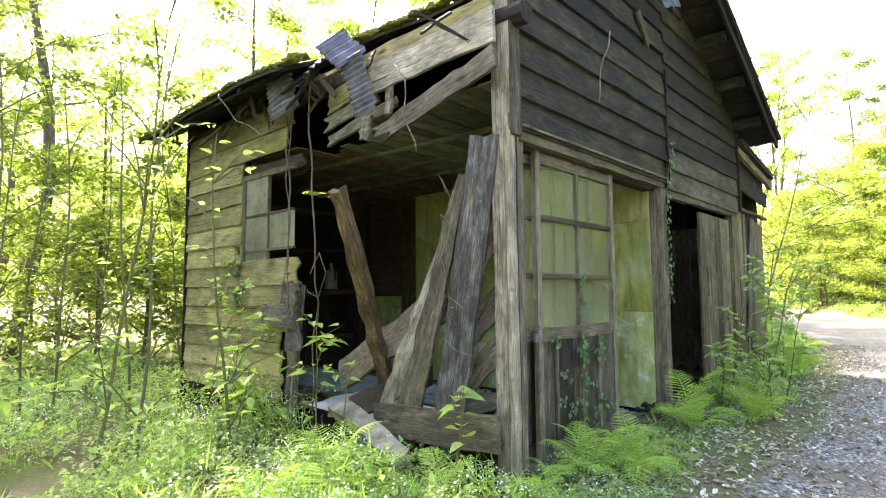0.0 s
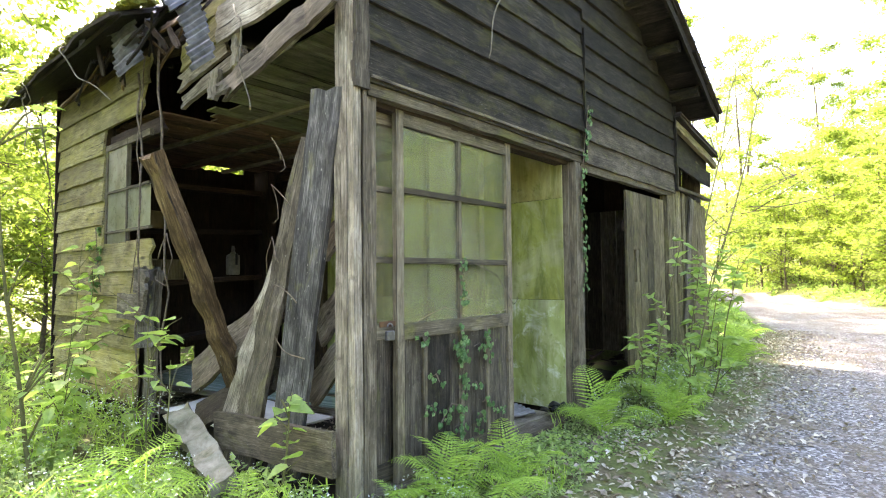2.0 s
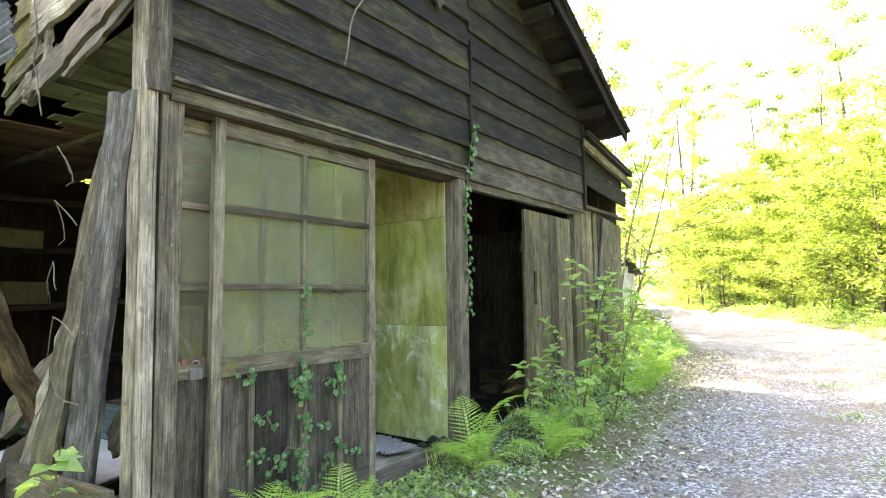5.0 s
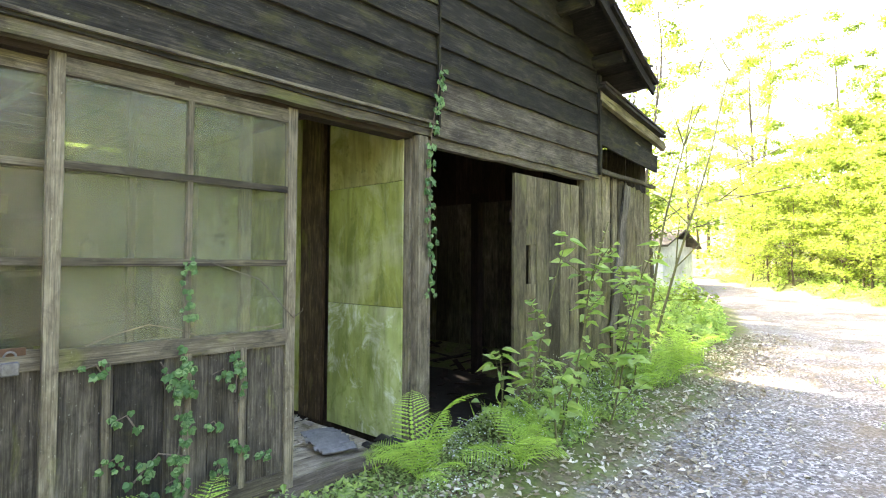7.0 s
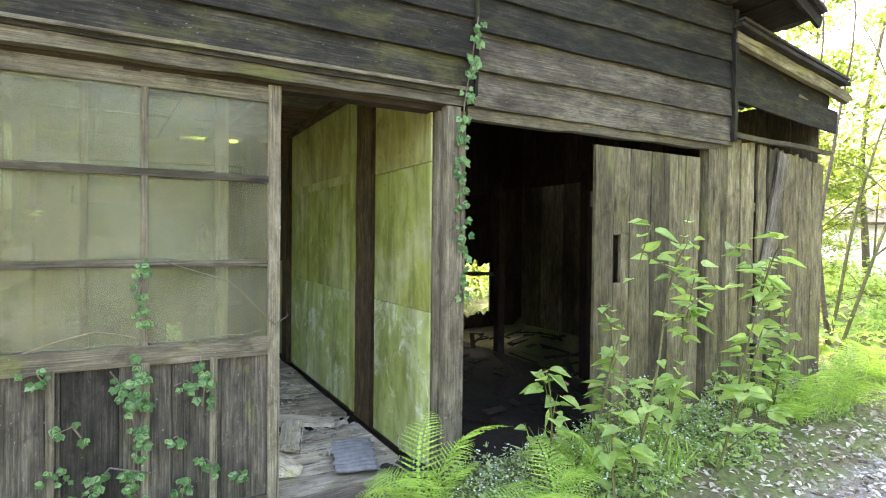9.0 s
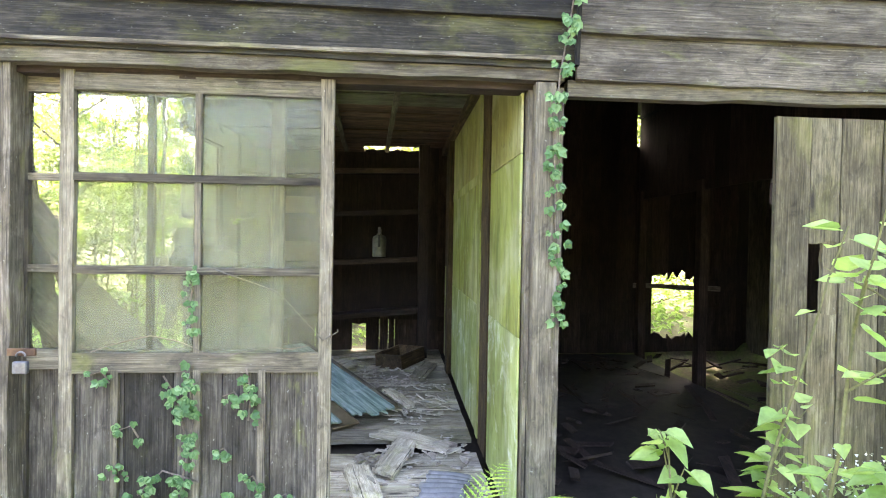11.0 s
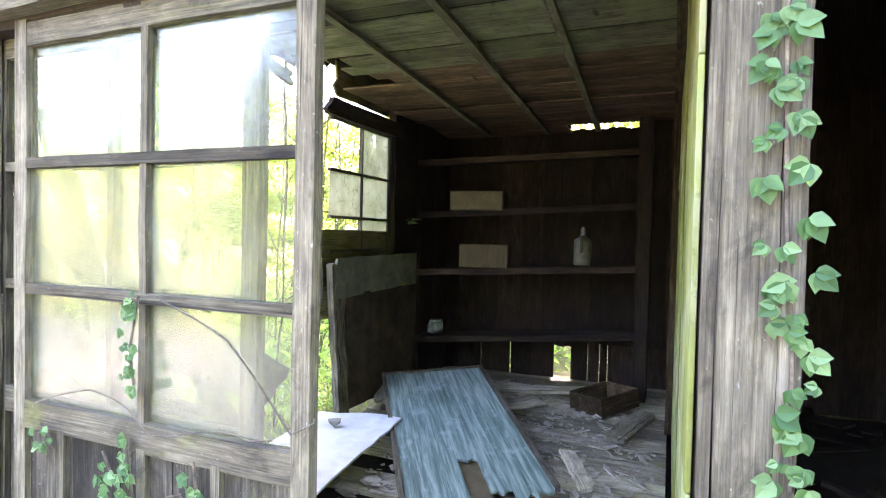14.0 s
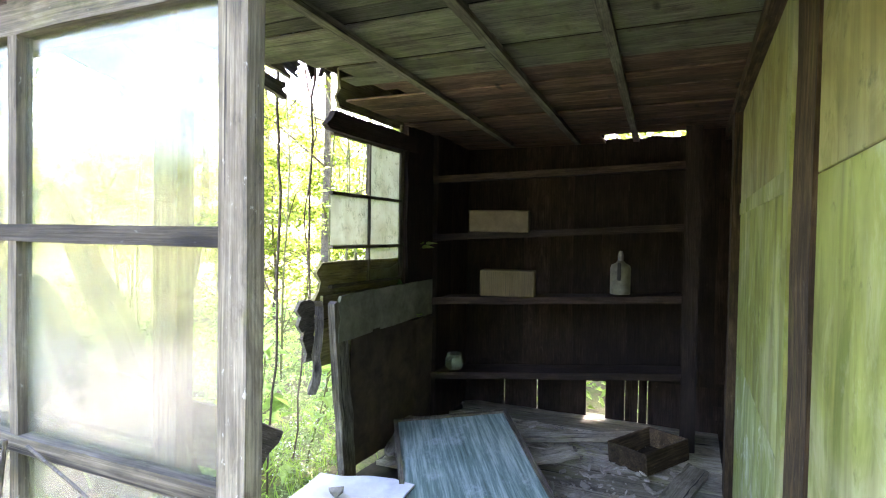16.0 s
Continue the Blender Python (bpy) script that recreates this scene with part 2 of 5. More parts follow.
def simple(name, a, b, scale=8.0, rough=0.85, metal=0.0, bump=0.3, depth=0.004):
    k = Nodes(name)
    v = k.coords((1, 1, 1))
    f = k.noise(v, scale, 7, 0.68, 0.3)
    f2 = k.noise(v, scale * 0.17, 4, 0.6)
    col = k.ramp(f, ((0.3, a), (0.7, b)))
    col = k.mix(1.0, col, k.ramp(f2, ((0.3, 0.65), (0.7, 1.15))), "MULTIPLY")
    k.bump(f, bump, depth)
    return k.done(col, rough, metal)


BARK = simple("bark", (0.05, 0.04, 0.03), (0.17, 0.14, 0.10), 22, depth=0.01)
STEM = simple("green_stem", (0.07, 0.08, 0.03), (0.17, 0.16, 0.07), 30)
VINE = simple("dry_vine", (0.05, 0.04, 0.03), (0.20, 0.16, 0.12), 40)
MOSS = simple("moss", (0.06, 0.07, 0.01), (0.20, 0.20, 0.03), 40, bump=0.8, depth=0.02)
TIN = simple("old_corrugated_iron", (0.035, 0.036, 0.046), (0.15, 0.155, 0.19), 9, 0.55, 0.3, 0.2)
GREY_IRON = simple("dull_grey_iron", (0.12, 0.12, 0.12), (0.26, 0.26, 0.25), 12, 0.6, 0.2)
RUST = simple("rusty_iron", (0.05, 0.03, 0.02), (0.20, 0.11, 0.06), 14, 0.8, 0.2)
FELT = simple("roof_felt", (0.02, 0.018, 0.016), (0.06, 0.05, 0.045), 12, bump=0.6, depth=0.01)
CARD = simple("brown_cardboard", (0.09, 0.07, 0.036), (0.16, 0.125, 0.07), 10)
WHITE_BOARD = simple("dirty_white_board", (0.58, 0.57, 0.56), (0.80, 0.80, 0.80), 7, 0.7)
LINING = simple("mouldy_lining_board", (0.12, 0.12, 0.09), (0.30, 0.30, 0.24), 6)
BROWN_PLY = simple("peeling_brown_plywood", (0.03, 0.02, 0.014), (0.12, 0.085, 0.06), 5)
ENAMEL = simple("chipped_cream_enamel", (0.09, 0.09, 0.065), (0.22, 0.22, 0.17), 18, 0.4)
BLACK = simple("black_plastic", (0.008, 0.008, 0.009), (0.02, 0.02, 0.022), 20, 0.35)
STEEL = simple("dull_steel", (0.08, 0.08, 0.085), (0.20, 0.20, 0.21), 30, 0.5, 0.7)
STONE = simple("pale_concrete", (0.10, 0.10, 0.06), (0.36, 0.34, 0.28), 10, bump=0.6, depth=0.01)
GLASS = dirty_glass("dirty_glass", 0.13, 0.44, 0.5)
MOULDY = dirty_glass("mouldy_glass", 0.75, 0.95, 0.1)
PANEL_TOP = painted_panel("olive_painted_panel", (0.187, 0.172, 0.058), (0.250, 0.242, 0.094), (0.281, 0.281, 0.133), 0.15)
PANEL_MID = painted_panel("lime_painted_panel", (0.179, 0.195, 0.039), (0.234, 0.265, 0.070), (0.296, 0.312, 0.148), 0.22)
PANEL_LOW = painted_panel("faded_painted_panel", (0.20, 0.235, 0.065), (0.255, 0.30, 0.11), (0.33, 0.355, 0.20), 0.75)
TEAL = teal_panel()


def jar_glass():
    k = Nodes("jar_glass")
    k.done((0.75, 0.82, 0.78), 0.15)
    k.b.inputs["Transmission Weight"].default_value = 0.85
    return k.m


JAR = jar_glass()


def ground_material():
    """Leaf mould and soil, turning to grey gravel on the track."""
    k = Nodes("soil_and_gravel")
    v = k.coords((1, 1, 1), shift=False)
    fine = k.noise(v, 30, 8, 0.75)
    mid = k.noise(v, 2.2, 6, 0.65, 0.5)
    soil = k.ramp(fine, ((0.3, (0.05, 0.04, 0.025)), (0.55, (0.14, 0.11, 0.07)), (0.75, (0.26, 0.22, 0.16))))
    soil = k.mix(k.ramp(mid, ((0.40, 0.1), (0.56, 0.85))), soil, k.ramp(fine, ((0.3, (0.05, 0.08, 0.02)), (0.7, (0.16, 0.20, 0.05)))))
    vor = k.n("ShaderNodeTexVoronoi", feature="F1")
    vor.inputs["Scale"].default_value = 52
    k.link(v, vor.inputs["Vector"])
    stone = k.n("ShaderNodeTexWhiteNoise")
    k.link(vor.outputs["Position"], stone.inputs[0])
    gravel = k.ramp(stone.outputs[0], ((0.0, (0.075, 0.07, 0.066)), (0.6, (0.20, 0.19, 0.18)), (1.0, (0.46, 0.45, 0.44))))
    gravel = k.mix(k.ramp(mid, ((0.44, 0.0), (0.62, 0.8))), gravel, k.ramp(fine, ((0.3, (0.09, 0.07, 0.045)), (0.7, (0.22, 0.18, 0.125)))))
    at = k.n("ShaderNodeAttribute", attribute_name="track")
    wob = k.mix(0.35, at.outputs["Fac"], k.noise(v, 3.0, 5, 0.7))
    fac = k.ramp(wob, ((0.42, 0.0), (0.56, 1.0)))
    k.bump(k.mix(fac, fine, k.ramp(vor.outputs["Distance"], ((0.0, 1.0), (0.6, 0.0)))), 0.7, 0.012)
    return k.done(k.mix(fac, soil, gravel), 0.92)


GROUND = ground_material()
DEBRIS = simple("rotten_flakes", (0.13, 0.105, 0.075), (0.58, 0.53, 0.44), 9)
# Much darker than the soil outside: the bay's gloom is put into the colour.
SHADED_SOIL = simple("shaded_soil", (0.010, 0.008, 0.006), (0.036, 0.028, 0.020), 12)
PEBBLE = simple("gravel_stone", (0.10, 0.095, 0.09), (0.34, 0.33, 0.32), 12)


# ---- mesh helpers ----
def obj(name, bm, mat, m=None, parent=None, label="", smooth=False):
    me = bpy.data.meshes.new(name)
    bm.to_mesh(me)
    bm.free()
    me.materials.append(mat)
    if smooth:
        for p in me.polygons:
            p.use_smooth = True
    ob = new(name, me)
    if m is not None:
        ob.matrix_basis = m
    if parent is not None:
        ob.parent = parent
    if label:
        tagged(ob, label)
    return ob


def part(name, bm, mat, parent, label="", m=None, smooth=False):
    return obj(name, bm, mat, m, parent, label, smooth)


def thing(name, label, category, at=(0, 0, 0), group="", kind="", m=None):
    ob = new(name)
    ob.empty_display_size = 0.1
    ob.matrix_basis = m if m is not None else pose(*at)
    return tagged(ob, label, category, group, kind)


def box(bm, lo, hi, bevel=0.0):
    lo, hi = Vector(lo), Vector(hi)
    got = bmesh.ops.create_cube(bm, size=1)["verts"]
    for v in got:
        v.co = Vector((lo[i] + (v.co[i] + 0.5) * (hi[i] - lo[i]) for i in range(3)))
    if bevel:
        edges = list({e for v in got for e in v.link_edges})
        bmesh.ops.bevel(bm, geom=edges, offset=bevel, segments=1, affect="EDGES")


def box_bm(lo, hi, bevel=0.003):
    bm = bmesh.new()
    box(bm, lo, hi, bevel)
    return bm


def plank_bm(length, width, thick, seed=0, seg=8, ragged=(0, 0), warp=0.006, taper=1.0):
    """A weathered board along x, its middle line on the x axis, with uneven edges and, if asked, broken ends."""
    r = random.Random(seed)
    bm = bmesh.new()
    rows = 5
    rings = []
    for i in range(seg + 1):
        u = i / seg
        x = u * length
        w = width * (1 + (taper - 1) * u)
        off, lift, nib = r.uniform(-warp, warp), r.uniform(-warp, warp), r.uniform(-warp, warp)
        ring = []
        for side in (1, -1):
            for j in range(rows):
                v = (j / (rows - 1) - 0.5) * side
                dx = 0.0
                if i == 0 and ragged[0]:
                    dx = random.Random(seed * 31 + round(v * 8)).uniform(-0.3, 1) * ragged[0]
                if i == seg and ragged[1]:
                    dx = -random.Random(seed * 57 + round(v * 8)).uniform(-0.3, 1) * ragged[1]
                edge = off if v > 0.4 else (nib if v < -0.4 else 0)
                ring.append(bm.verts.new((x + dx, v * w + edge, side * thick / 2 + lift)))
        rings.append(ring)
    n = rows * 2
    for a, b in zip(rings, rings[1:]):
        for j in range(n):
            bm.faces.new((a[j], a[(j + 1) % n], b[(j + 1) % n], b[j]))
    for ring, flip in ((rings[0], False), (rings[-1], True)):
        for j in range(rows - 1):
            q = (ring[j], ring[n - 1 - j], ring[n - 2 - j], ring[j + 1])
            bm.faces.new(q[::-1] if flip else q)
    bmesh.ops.recalc_face_normals(bm, faces=bm.faces)
    return bm


def along(a, b, face):
    """The pose of a board that runs from a to b, its broad side facing roughly towards face."""
    a, b = Vector(a), Vector(b)
    x = (b - a).normalized()
    z = (Vector(face) - x * x.dot(Vector(face))).normalized()
    y = z.cross(x)
    return Matrix.Translation(a) @ Matrix((x, y, z)).transposed().to_4x4()


SEED = [1]


def board(name, a, b, width, thick, mat, parent=None, face=(1, 0, 0), label="", **kw):
    SEED[0] += 1
    length = (Vector(b) - Vector(a)).length
    return obj(name, plank_bm(length, width, thick, SEED[0], **kw), mat, along(a, b, face), parent, label)


def tube(bm, pts, radii, sides=6):
    """A tapered limb through pts."""
    rings = []
    for i, p in enumerate(pts):
        p = Vector(p)
        d = (Vector(pts[min(i + 1, len(pts) - 1)]) - Vector(pts[max(i - 1, 0)])).normalized()
        s = d.cross(Vector((0.31, 0.95, 0.11))).normalized()
        t = d.cross(s)
        rings.append([bm.verts.new(p + (s * math.cos(2 * math.pi * j / sides) + t * math.sin(2 * math.pi * j / sides)) * radii[i]) for j in range(sides)])
    for a, b in zip(rings, rings[1:]):
        for j in range(sides):
            bm.faces.new((a[j], a[(j + 1) % sides], b[(j + 1) % sides], b[j]))
    bm.faces.new(rings[0][::-1])
    bm.faces.new(rings[-1])


def leaf_mesh(name, base, ahead, up, length, width, mat, fold=0.25, blunt=0.45):
    """Many leaves as one mesh: pointed blades folded along the rib. base, ahead, up: rows of vectors."""
    base, ahead, up = (np.asarray(a, dtype=float) for a in (base, ahead, up))
    length, width = np.asarray(length)[:, None], np.asarray(width)[:, None]
    ahead = ahead / (np.linalg.norm(ahead, axis=1, keepdims=True) + 1e-9)
    side = np.cross(ahead, up)
    side = side / (np.linalg.norm(side, axis=1, keepdims=True) + 1e-9)
    up = np.cross(side, ahead)
    mid = base + ahead * length * blunt
    tip = base + ahead * length - up * length * 0.12
    left = mid + side * width / 2 + up * width * fold
    right = mid - side * width / 2 + up * width * fold
    n = len(base)
    verts = np.stack([base, left, tip, right], axis=1).reshape(-1, 3)
    idx = np.arange(n)[:, None] * 4
    faces = np.concatenate([idx + np.array([[0, 2, 1]]), idx + np.array([[0, 3, 2]])], axis=0)
    me = bpy.data.meshes.new(name)
    me.from_pydata(verts.tolist(), [], faces.tolist())
    me.materials.append(mat)
    return me


# ---- the lie of the land ----
FRONT, BACK = -1.96, -6.40

def track_left(y):
    return float(np.interp(y, (-40, 0, 4, 6, 8, 12, 18, 26, 40, 80), (-0.9, -0.6, -0.95, -0.85, -1.0, -1.6, -3.5, -12, -34, -80)))


def track_right(y):
    return float(np.interp(y, (-40, 4, 10, 14, 18, 26, 40, 80), (3.4, 3.3, 2.3, 1.3, 0.4, -3.2, -16.5, -60)))


def rise(x, y):
    """Height of the ground."""
    z = float(np.interp(y, (-20, 0, 4, 10, 18, 60), (-0.15, 0.0, 0.05, 0.22, 0.3, 0.3)))
    r, l = x - track_right(y), track_left(y) - x
    if r > 0:
        z += float(np.interp(r, (0, 0.6, 2, 8, 30, 200), (0, 0.18, 0.4, 1.6, 6, 40)))
    if l > 0:
        z += float(np.interp(l, (0, 0.4, 1.0, 3), (0, 0.05, 0.09, 0.10)))
        if y > 14:
            z += float(np.interp(l, (4, 30, 120), (0, 4, 30)))
    if BACK < x < FRONT - 0.1 and 2.7 < y < 8.85:
        return min(z, 0.05)
    far = math.hypot(x, y)
    z += float(np.interp(far, (25, 60, 300), (0, 2.5, 40))) if r <= 0 else 0.0
    return z + 0.03 * noise.noise((x * 0.9, y * 0.9, 3.1)) * (1.0 if l > 0 or r > 0 else 0.35)


def make_ground():
    xs = sorted(set([round(v, 3) for v in list(np.arange(-9, 6, 0.25)) + list(np.arange(-40, -9, 1.5)) + list(np.arange(6, 40, 1.5)) + [-400, -250, -150, -90, -60, 40, 60, 90, 150, 250, 400]]))
    ys = sorted(set([round(v, 3) for v in list(np.arange(-4, 20, 0.25)) + list(np.arange(-40, -4, 1.5)) + list(np.arange(20, 60, 1.5)) + [-400, -250, -150, -90, -60, 60, 90, 150, 250, 400]]))
    verts = [(x, y, rise(x, y)) for y in ys for x in xs]
    w = len(xs)
    faces = [(j * w + i, j * w + i + 1, (j + 1) * w + i + 1, (j + 1) * w + i) for j in range(len(ys) - 1) for i in range(w - 1)]
    me = bpy.data.meshes.new("ground")
    me.from_pydata(verts, [], faces)
    me.materials.append(GROUND)
    at = me.attributes.new("track", "FLOAT", "POINT")
    at.data.foreach_set("value", [min(max(0.5 + min(x - track_left(y), track_right(y) - x) / 0.9, 0), 1) for x, y, z in verts])
    for p in me.polygons:
        p.use_smooth = True
    return tagged(new("ground", me), "gravel track with leaf mould and soil at its edges", "ground", kind="structure")


make_ground()

# ---- the shed: plan ----
SIDE, PART, RIGHT, LEAN = 2.60, 4.92, 7.43, 8.90
FLOOR, CEIL = 0.20, 2.62
RIDGE_Y, RIDGE_Z, PITCH = 5.04, 4.54, 0.482


def roof_z(y):
    """Underside of the roof."""
    return RIDGE_Z - PITCH * abs(y - RIDGE_Y)


def sag(x, y):
    """How far the broken left slope hangs below its old line."""
    u = max(0.0, min(1.0, (RIDGE_Y - y) / 2.83))
    return -u * float(np.interp(x, (-7, -4.5, -2.6, -1.5), (0.14, 0.08, 0.20, 0.22)))


# front gable: lap siding on both sides of the seam
wall_front = thing("wall_front", "gable wall of dark lapped weathered boards above the doors", "wall", (FRONT, 0, 0), kind="structure")
SEAM = 5.13


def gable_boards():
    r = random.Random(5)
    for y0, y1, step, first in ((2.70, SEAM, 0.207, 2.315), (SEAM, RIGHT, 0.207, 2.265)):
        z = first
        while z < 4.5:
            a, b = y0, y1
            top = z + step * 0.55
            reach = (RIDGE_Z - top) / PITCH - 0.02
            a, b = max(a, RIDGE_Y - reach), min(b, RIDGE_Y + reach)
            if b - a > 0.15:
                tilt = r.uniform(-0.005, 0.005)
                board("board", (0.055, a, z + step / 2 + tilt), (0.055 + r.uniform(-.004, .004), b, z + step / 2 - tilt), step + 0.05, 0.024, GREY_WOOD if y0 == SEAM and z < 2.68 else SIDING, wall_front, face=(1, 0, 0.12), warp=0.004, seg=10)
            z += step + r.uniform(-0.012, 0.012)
    # sheathing behind the boards
    bm = bmesh.new()
    pts = [(2.66, 2.33), (7.42, 2.33), (7.42, roof_z(7.42) - 0.02), (RIDGE_Y, RIDGE_Z - 0.02), (2.66, roof_z(2.66) - 0.02)]
    va = [bm.verts.new((0.0, y, z)) for y, z in pts]
    vb = [bm.verts.new((-0.05, y, z)) for y, z in pts]
    bm.faces.new(va)
    bm.faces.new(vb[::-1])
    for i in range(5):
        bm.faces.new((va[i], vb[i], vb[(i + 1) % 5], va[(i + 1) % 5]))
    bmesh.ops.recalc_face_normals(bm, faces=bm.faces)
    part("sheathing", bm, SHADED_WOOD, wall_front)


gable_boards()
board("seam_batten", (0.085, SEAM, 2.30), (0.085, SEAM + 0.01, 3.4), 0.02, 0.02, SIDING, wall_front, seg=6)
board("corner_board", (0.085, 2.655, 2.24), (0.085, 2.65, 3.18), 0.09, 0.03, GREY_WOOD, wall_front)
board("edge_batten", (0.09, 7.42, 2.27), (0.09, 7.43, 3.25), 0.04, 0.03, SIDING, wall_front)
# lintels
board("lintel", (0.04, 2.72, 2.275), (0.04, 5.08, 2.285), 0.09, 0.06, SASH_WOOD, wall_front, seg=14, warp=0.004)
board("lintel_drip", (0.075, 2.72, 2.318), (0.075, 5.09, 2.328), 0.018, 0.05, SASH_WOOD, wall_front, seg=14, warp=0.002)
board("lintel", (0.03, 5.10, 2.215), (0.03, 7.30, 2.235), 0.075, 0.06, SASH_WOOD, wall_front, seg=14)
board("top_track", (-0.04, 2.72, 2.225), (-0.04, 4.97, 2.235), 0.05, 0.10, SHADED_WOOD, wall_front, seg=6)
# corner and door posts
corner_post = thing("corner_post", "weathered grey wooden corner post beside the doors", "post", (FRONT, 2.73, 0.05))
board("post_board", (0.0, 0.0, 0), (0.0, 0.0, 2.20), 0.13, 0.09, GREY_WOOD, corner_post, warp=0.004)
board("edge_board", (0.06, -0.085, 0.05), (0.055, -0.105, 3.12), 0.05, 0.05, PALE_WOOD, corner_post, warp=0.003, seg=14)
board("edge_batten", (0.07, -0.042, 0.05), (0.066, -0.046, 3.1), 0.022, 0.03, GREY_WOOD, corner_post, warp=0.002, seg=14)
board("side_board", (0.0, -0.11, 0.05), (-0.01, -0.12, 3.1), 0.09, 0.03, PALE_WOOD, corner_post, face=(0, -1, 0), seg=14)
jamb_post = thing("door_post", "weathered wooden door post with a creeper on it", "post", (FRONT, 5.03, 0.05))
board("post_board", (0.03, -0.03, 0), (0.03, -0.03, 2.18), 0.085, 0.09, SASH_WOOD, jamb_post, warp=0.003)
board("edge_board", (0.04, 0.03, 0.0), (0.04, 0.032, 2.16), 0.033, 0.06, GREY_WOOD, jamb_post, warp=0.003)
board("door_stop", (-0.02, -0.085, 0.1), (-0.02, -0.085, 2.16), 0.022, 0.07, SASH_WOOD, jamb_post, warp=0.002)


# ---- sliding doors ----
def glazed_door(name, label, x, y0, y1, battens):
    w = y1 - y0
    d = thing(name, label, "door", (x, y0, 0.20), group="sliding doors")
    st = 0.055
    board("stile", (0, st / 2, 0), (0, st / 2, 2.02), st, 0.035, SASH_WOOD, d, warp=0.002)
    board("stile", (0, w - st / 2, 0), (0, w - st / 2, 2.02), st, 0.035, SASH_WOOD, d, warp=0.002)
    for nm, z, h, t in (("top_rail", 1.975, 0.07, 0.033), ("sill_rail", 0.80, 0.085, 0.036), ("bottom_rail", 0.05, 0.09, 0.033)):
        board(nm, (0, st, z), (0, w - st, z), h, t, SASH_WOOD, d, warp=0.002)
    for z in (1.19, 1.58):
        board("glazing_bar", (0.003, st, z), (0.003, w - st, z), 0.032, 0.03, SASH_WOOD, d, warp=0.0015, seg=6)
    board("glazing_bar", (0.001, w * 0.495, 0.84), (0.001, w * 0.495, 1.94), 0.026, 0.028, SASH_WOOD, d, warp=0.0015, seg=6)
    zs, ys = (0.84, 1.19, 1.58, 1.945), (st, w * 0.495, w - st)
    for i in range(3):
        for j in range(2):
            p = part("pane", box_bm((-0.006, ys[j] - 0.004, zs[i]), (-0.002, ys[j + 1] + 0.004, zs[i + 1]), 0), GLASS, d)
            p.visible_shadow = False
    n = 5
    for i in range(n):
        a = st + (w - 2 * st) * i / n
        board("panel_board", (-0.006, a + (w - 2 * st) / n / 2, 0.08), (-0.006, a + (w - 2 * st) / n / 2, 0.77), (w - 2 * st) / n - 0.003, 0.012, DOOR_GREY, d, warp=0.001, seg=4)
    for y in battens:
        board("panel_batten", (0.01, y * w, 0.08), (0.01, y * w, 0.77), 0.03, 0.02, SASH_WOOD, d, warp=0.001, seg=4)
    return d


outer = glazed_door("sliding_door", "weathered sliding door with six dusty panes over grey boards", FRONT, 2.97, 4.09, (0.2, 0.5, 0.74))
inner = glazed_door("sliding_door", "grey sliding door with six mouldy panes behind the front one", FRONT - 0.07, 2.748, 3.868, (0.3, 0.7))
board("threshold", (-0.02, 2.75, 0.165), (-0.02, 5.0, 0.165), 0.16, 0.06, GREY_WOOD, wall_front, face=(0, 0, 1), seg=12)

# board door of the right bay
board_door = thing("board_door", "closed door of upright silver-grey boards with a hole", "door", (FRONT, 6.08, 0.18))
ws = (0.17, 0.15, 0.20, 0.19, 0.17, 0.16)
y = 0.0
for i, w in enumerate(ws):
    if i == 1:
        board("door_board", (0.02, y + w / 2, 0.0), (0.02, y + w / 2, 1.05), w - 0.006, 0.024, BOARD_WOOD, board_door, warp=0.003, ragged=(0, 0.03))
        board("door_board", (0.02, y + w / 2, 1.36), (0.02, y + w / 2, 1.95), w - 0.006, 0.024, BOARD_WOOD, board_door, warp=0.003, ragged=(0.03, 0))
        board("door_board", (0.018, y + w - 0.04, 1.0), (0.018, y + w - 0.04, 1.4), 0.075, 0.02, BOARD_WOOD, board_door, warp=0.003)
    else:
        board("door_board", (0.02, y + w / 2, 0.0), (0.02, y + w / 2 + 0.004, 1.95), w - 0.006, 0.024, BOARD_WOOD, board_door, warp=0.003)
    y += w
for z in (0.35, 1.6):
    board("door_ledge", (-0.01, 0.02, z), (-0.01, 1.02, z), 0.10, 0.03, SHADED_WOOD, board_door)
right_post = thing("door_post", "grey wooden post at the end of the gable", "post", (FRONT, 7.26, 0.1))
board("post_board", (0.015, 0.0, 0), (0.015, 0.0, 2.12), 0.14, 0.08, BOARD_WOOD, right_post, warp=0.003)
board("post_board", (0.01, 0.125, 0), (0.01, 0.125, 2.15), 0.10, 0.06, BOARD_WOOD, right_post, warp=0.003)

# ---- lean-to beside the gable ----
wall_lean = thing("wall_lean_to", "lean-to front of gappy upright boards", "wall", (FRONT, RIGHT, 0.15), kind="structure")
r = random.Random(11)
y = 0.03
for w, gap, top in ((0.20, 0.02, 2.2), (0.17, 0.06, 2.17), (0.10, 0.05, 2.15), (0.19, 0.015, 2.15), (0.22, 0.01, 2.12), (0.20, 0.02, 2.1), (0.17, 0.0, 2.08)):
    board("wall_board", (-0.02, y + w / 2 + r.uniform(-.02, .02), 0), (-0.02, y + w / 2, top), w, 0.022, BOARD_WOOD, wall_lean, ragged=(0, 0.03))
    y += w + gap
board("fallen_board", (0.02, 0.42, 0.55), (0.015, 0.78, 2.1), 0.13, 0.02, PALE_WOOD, wall_lean)
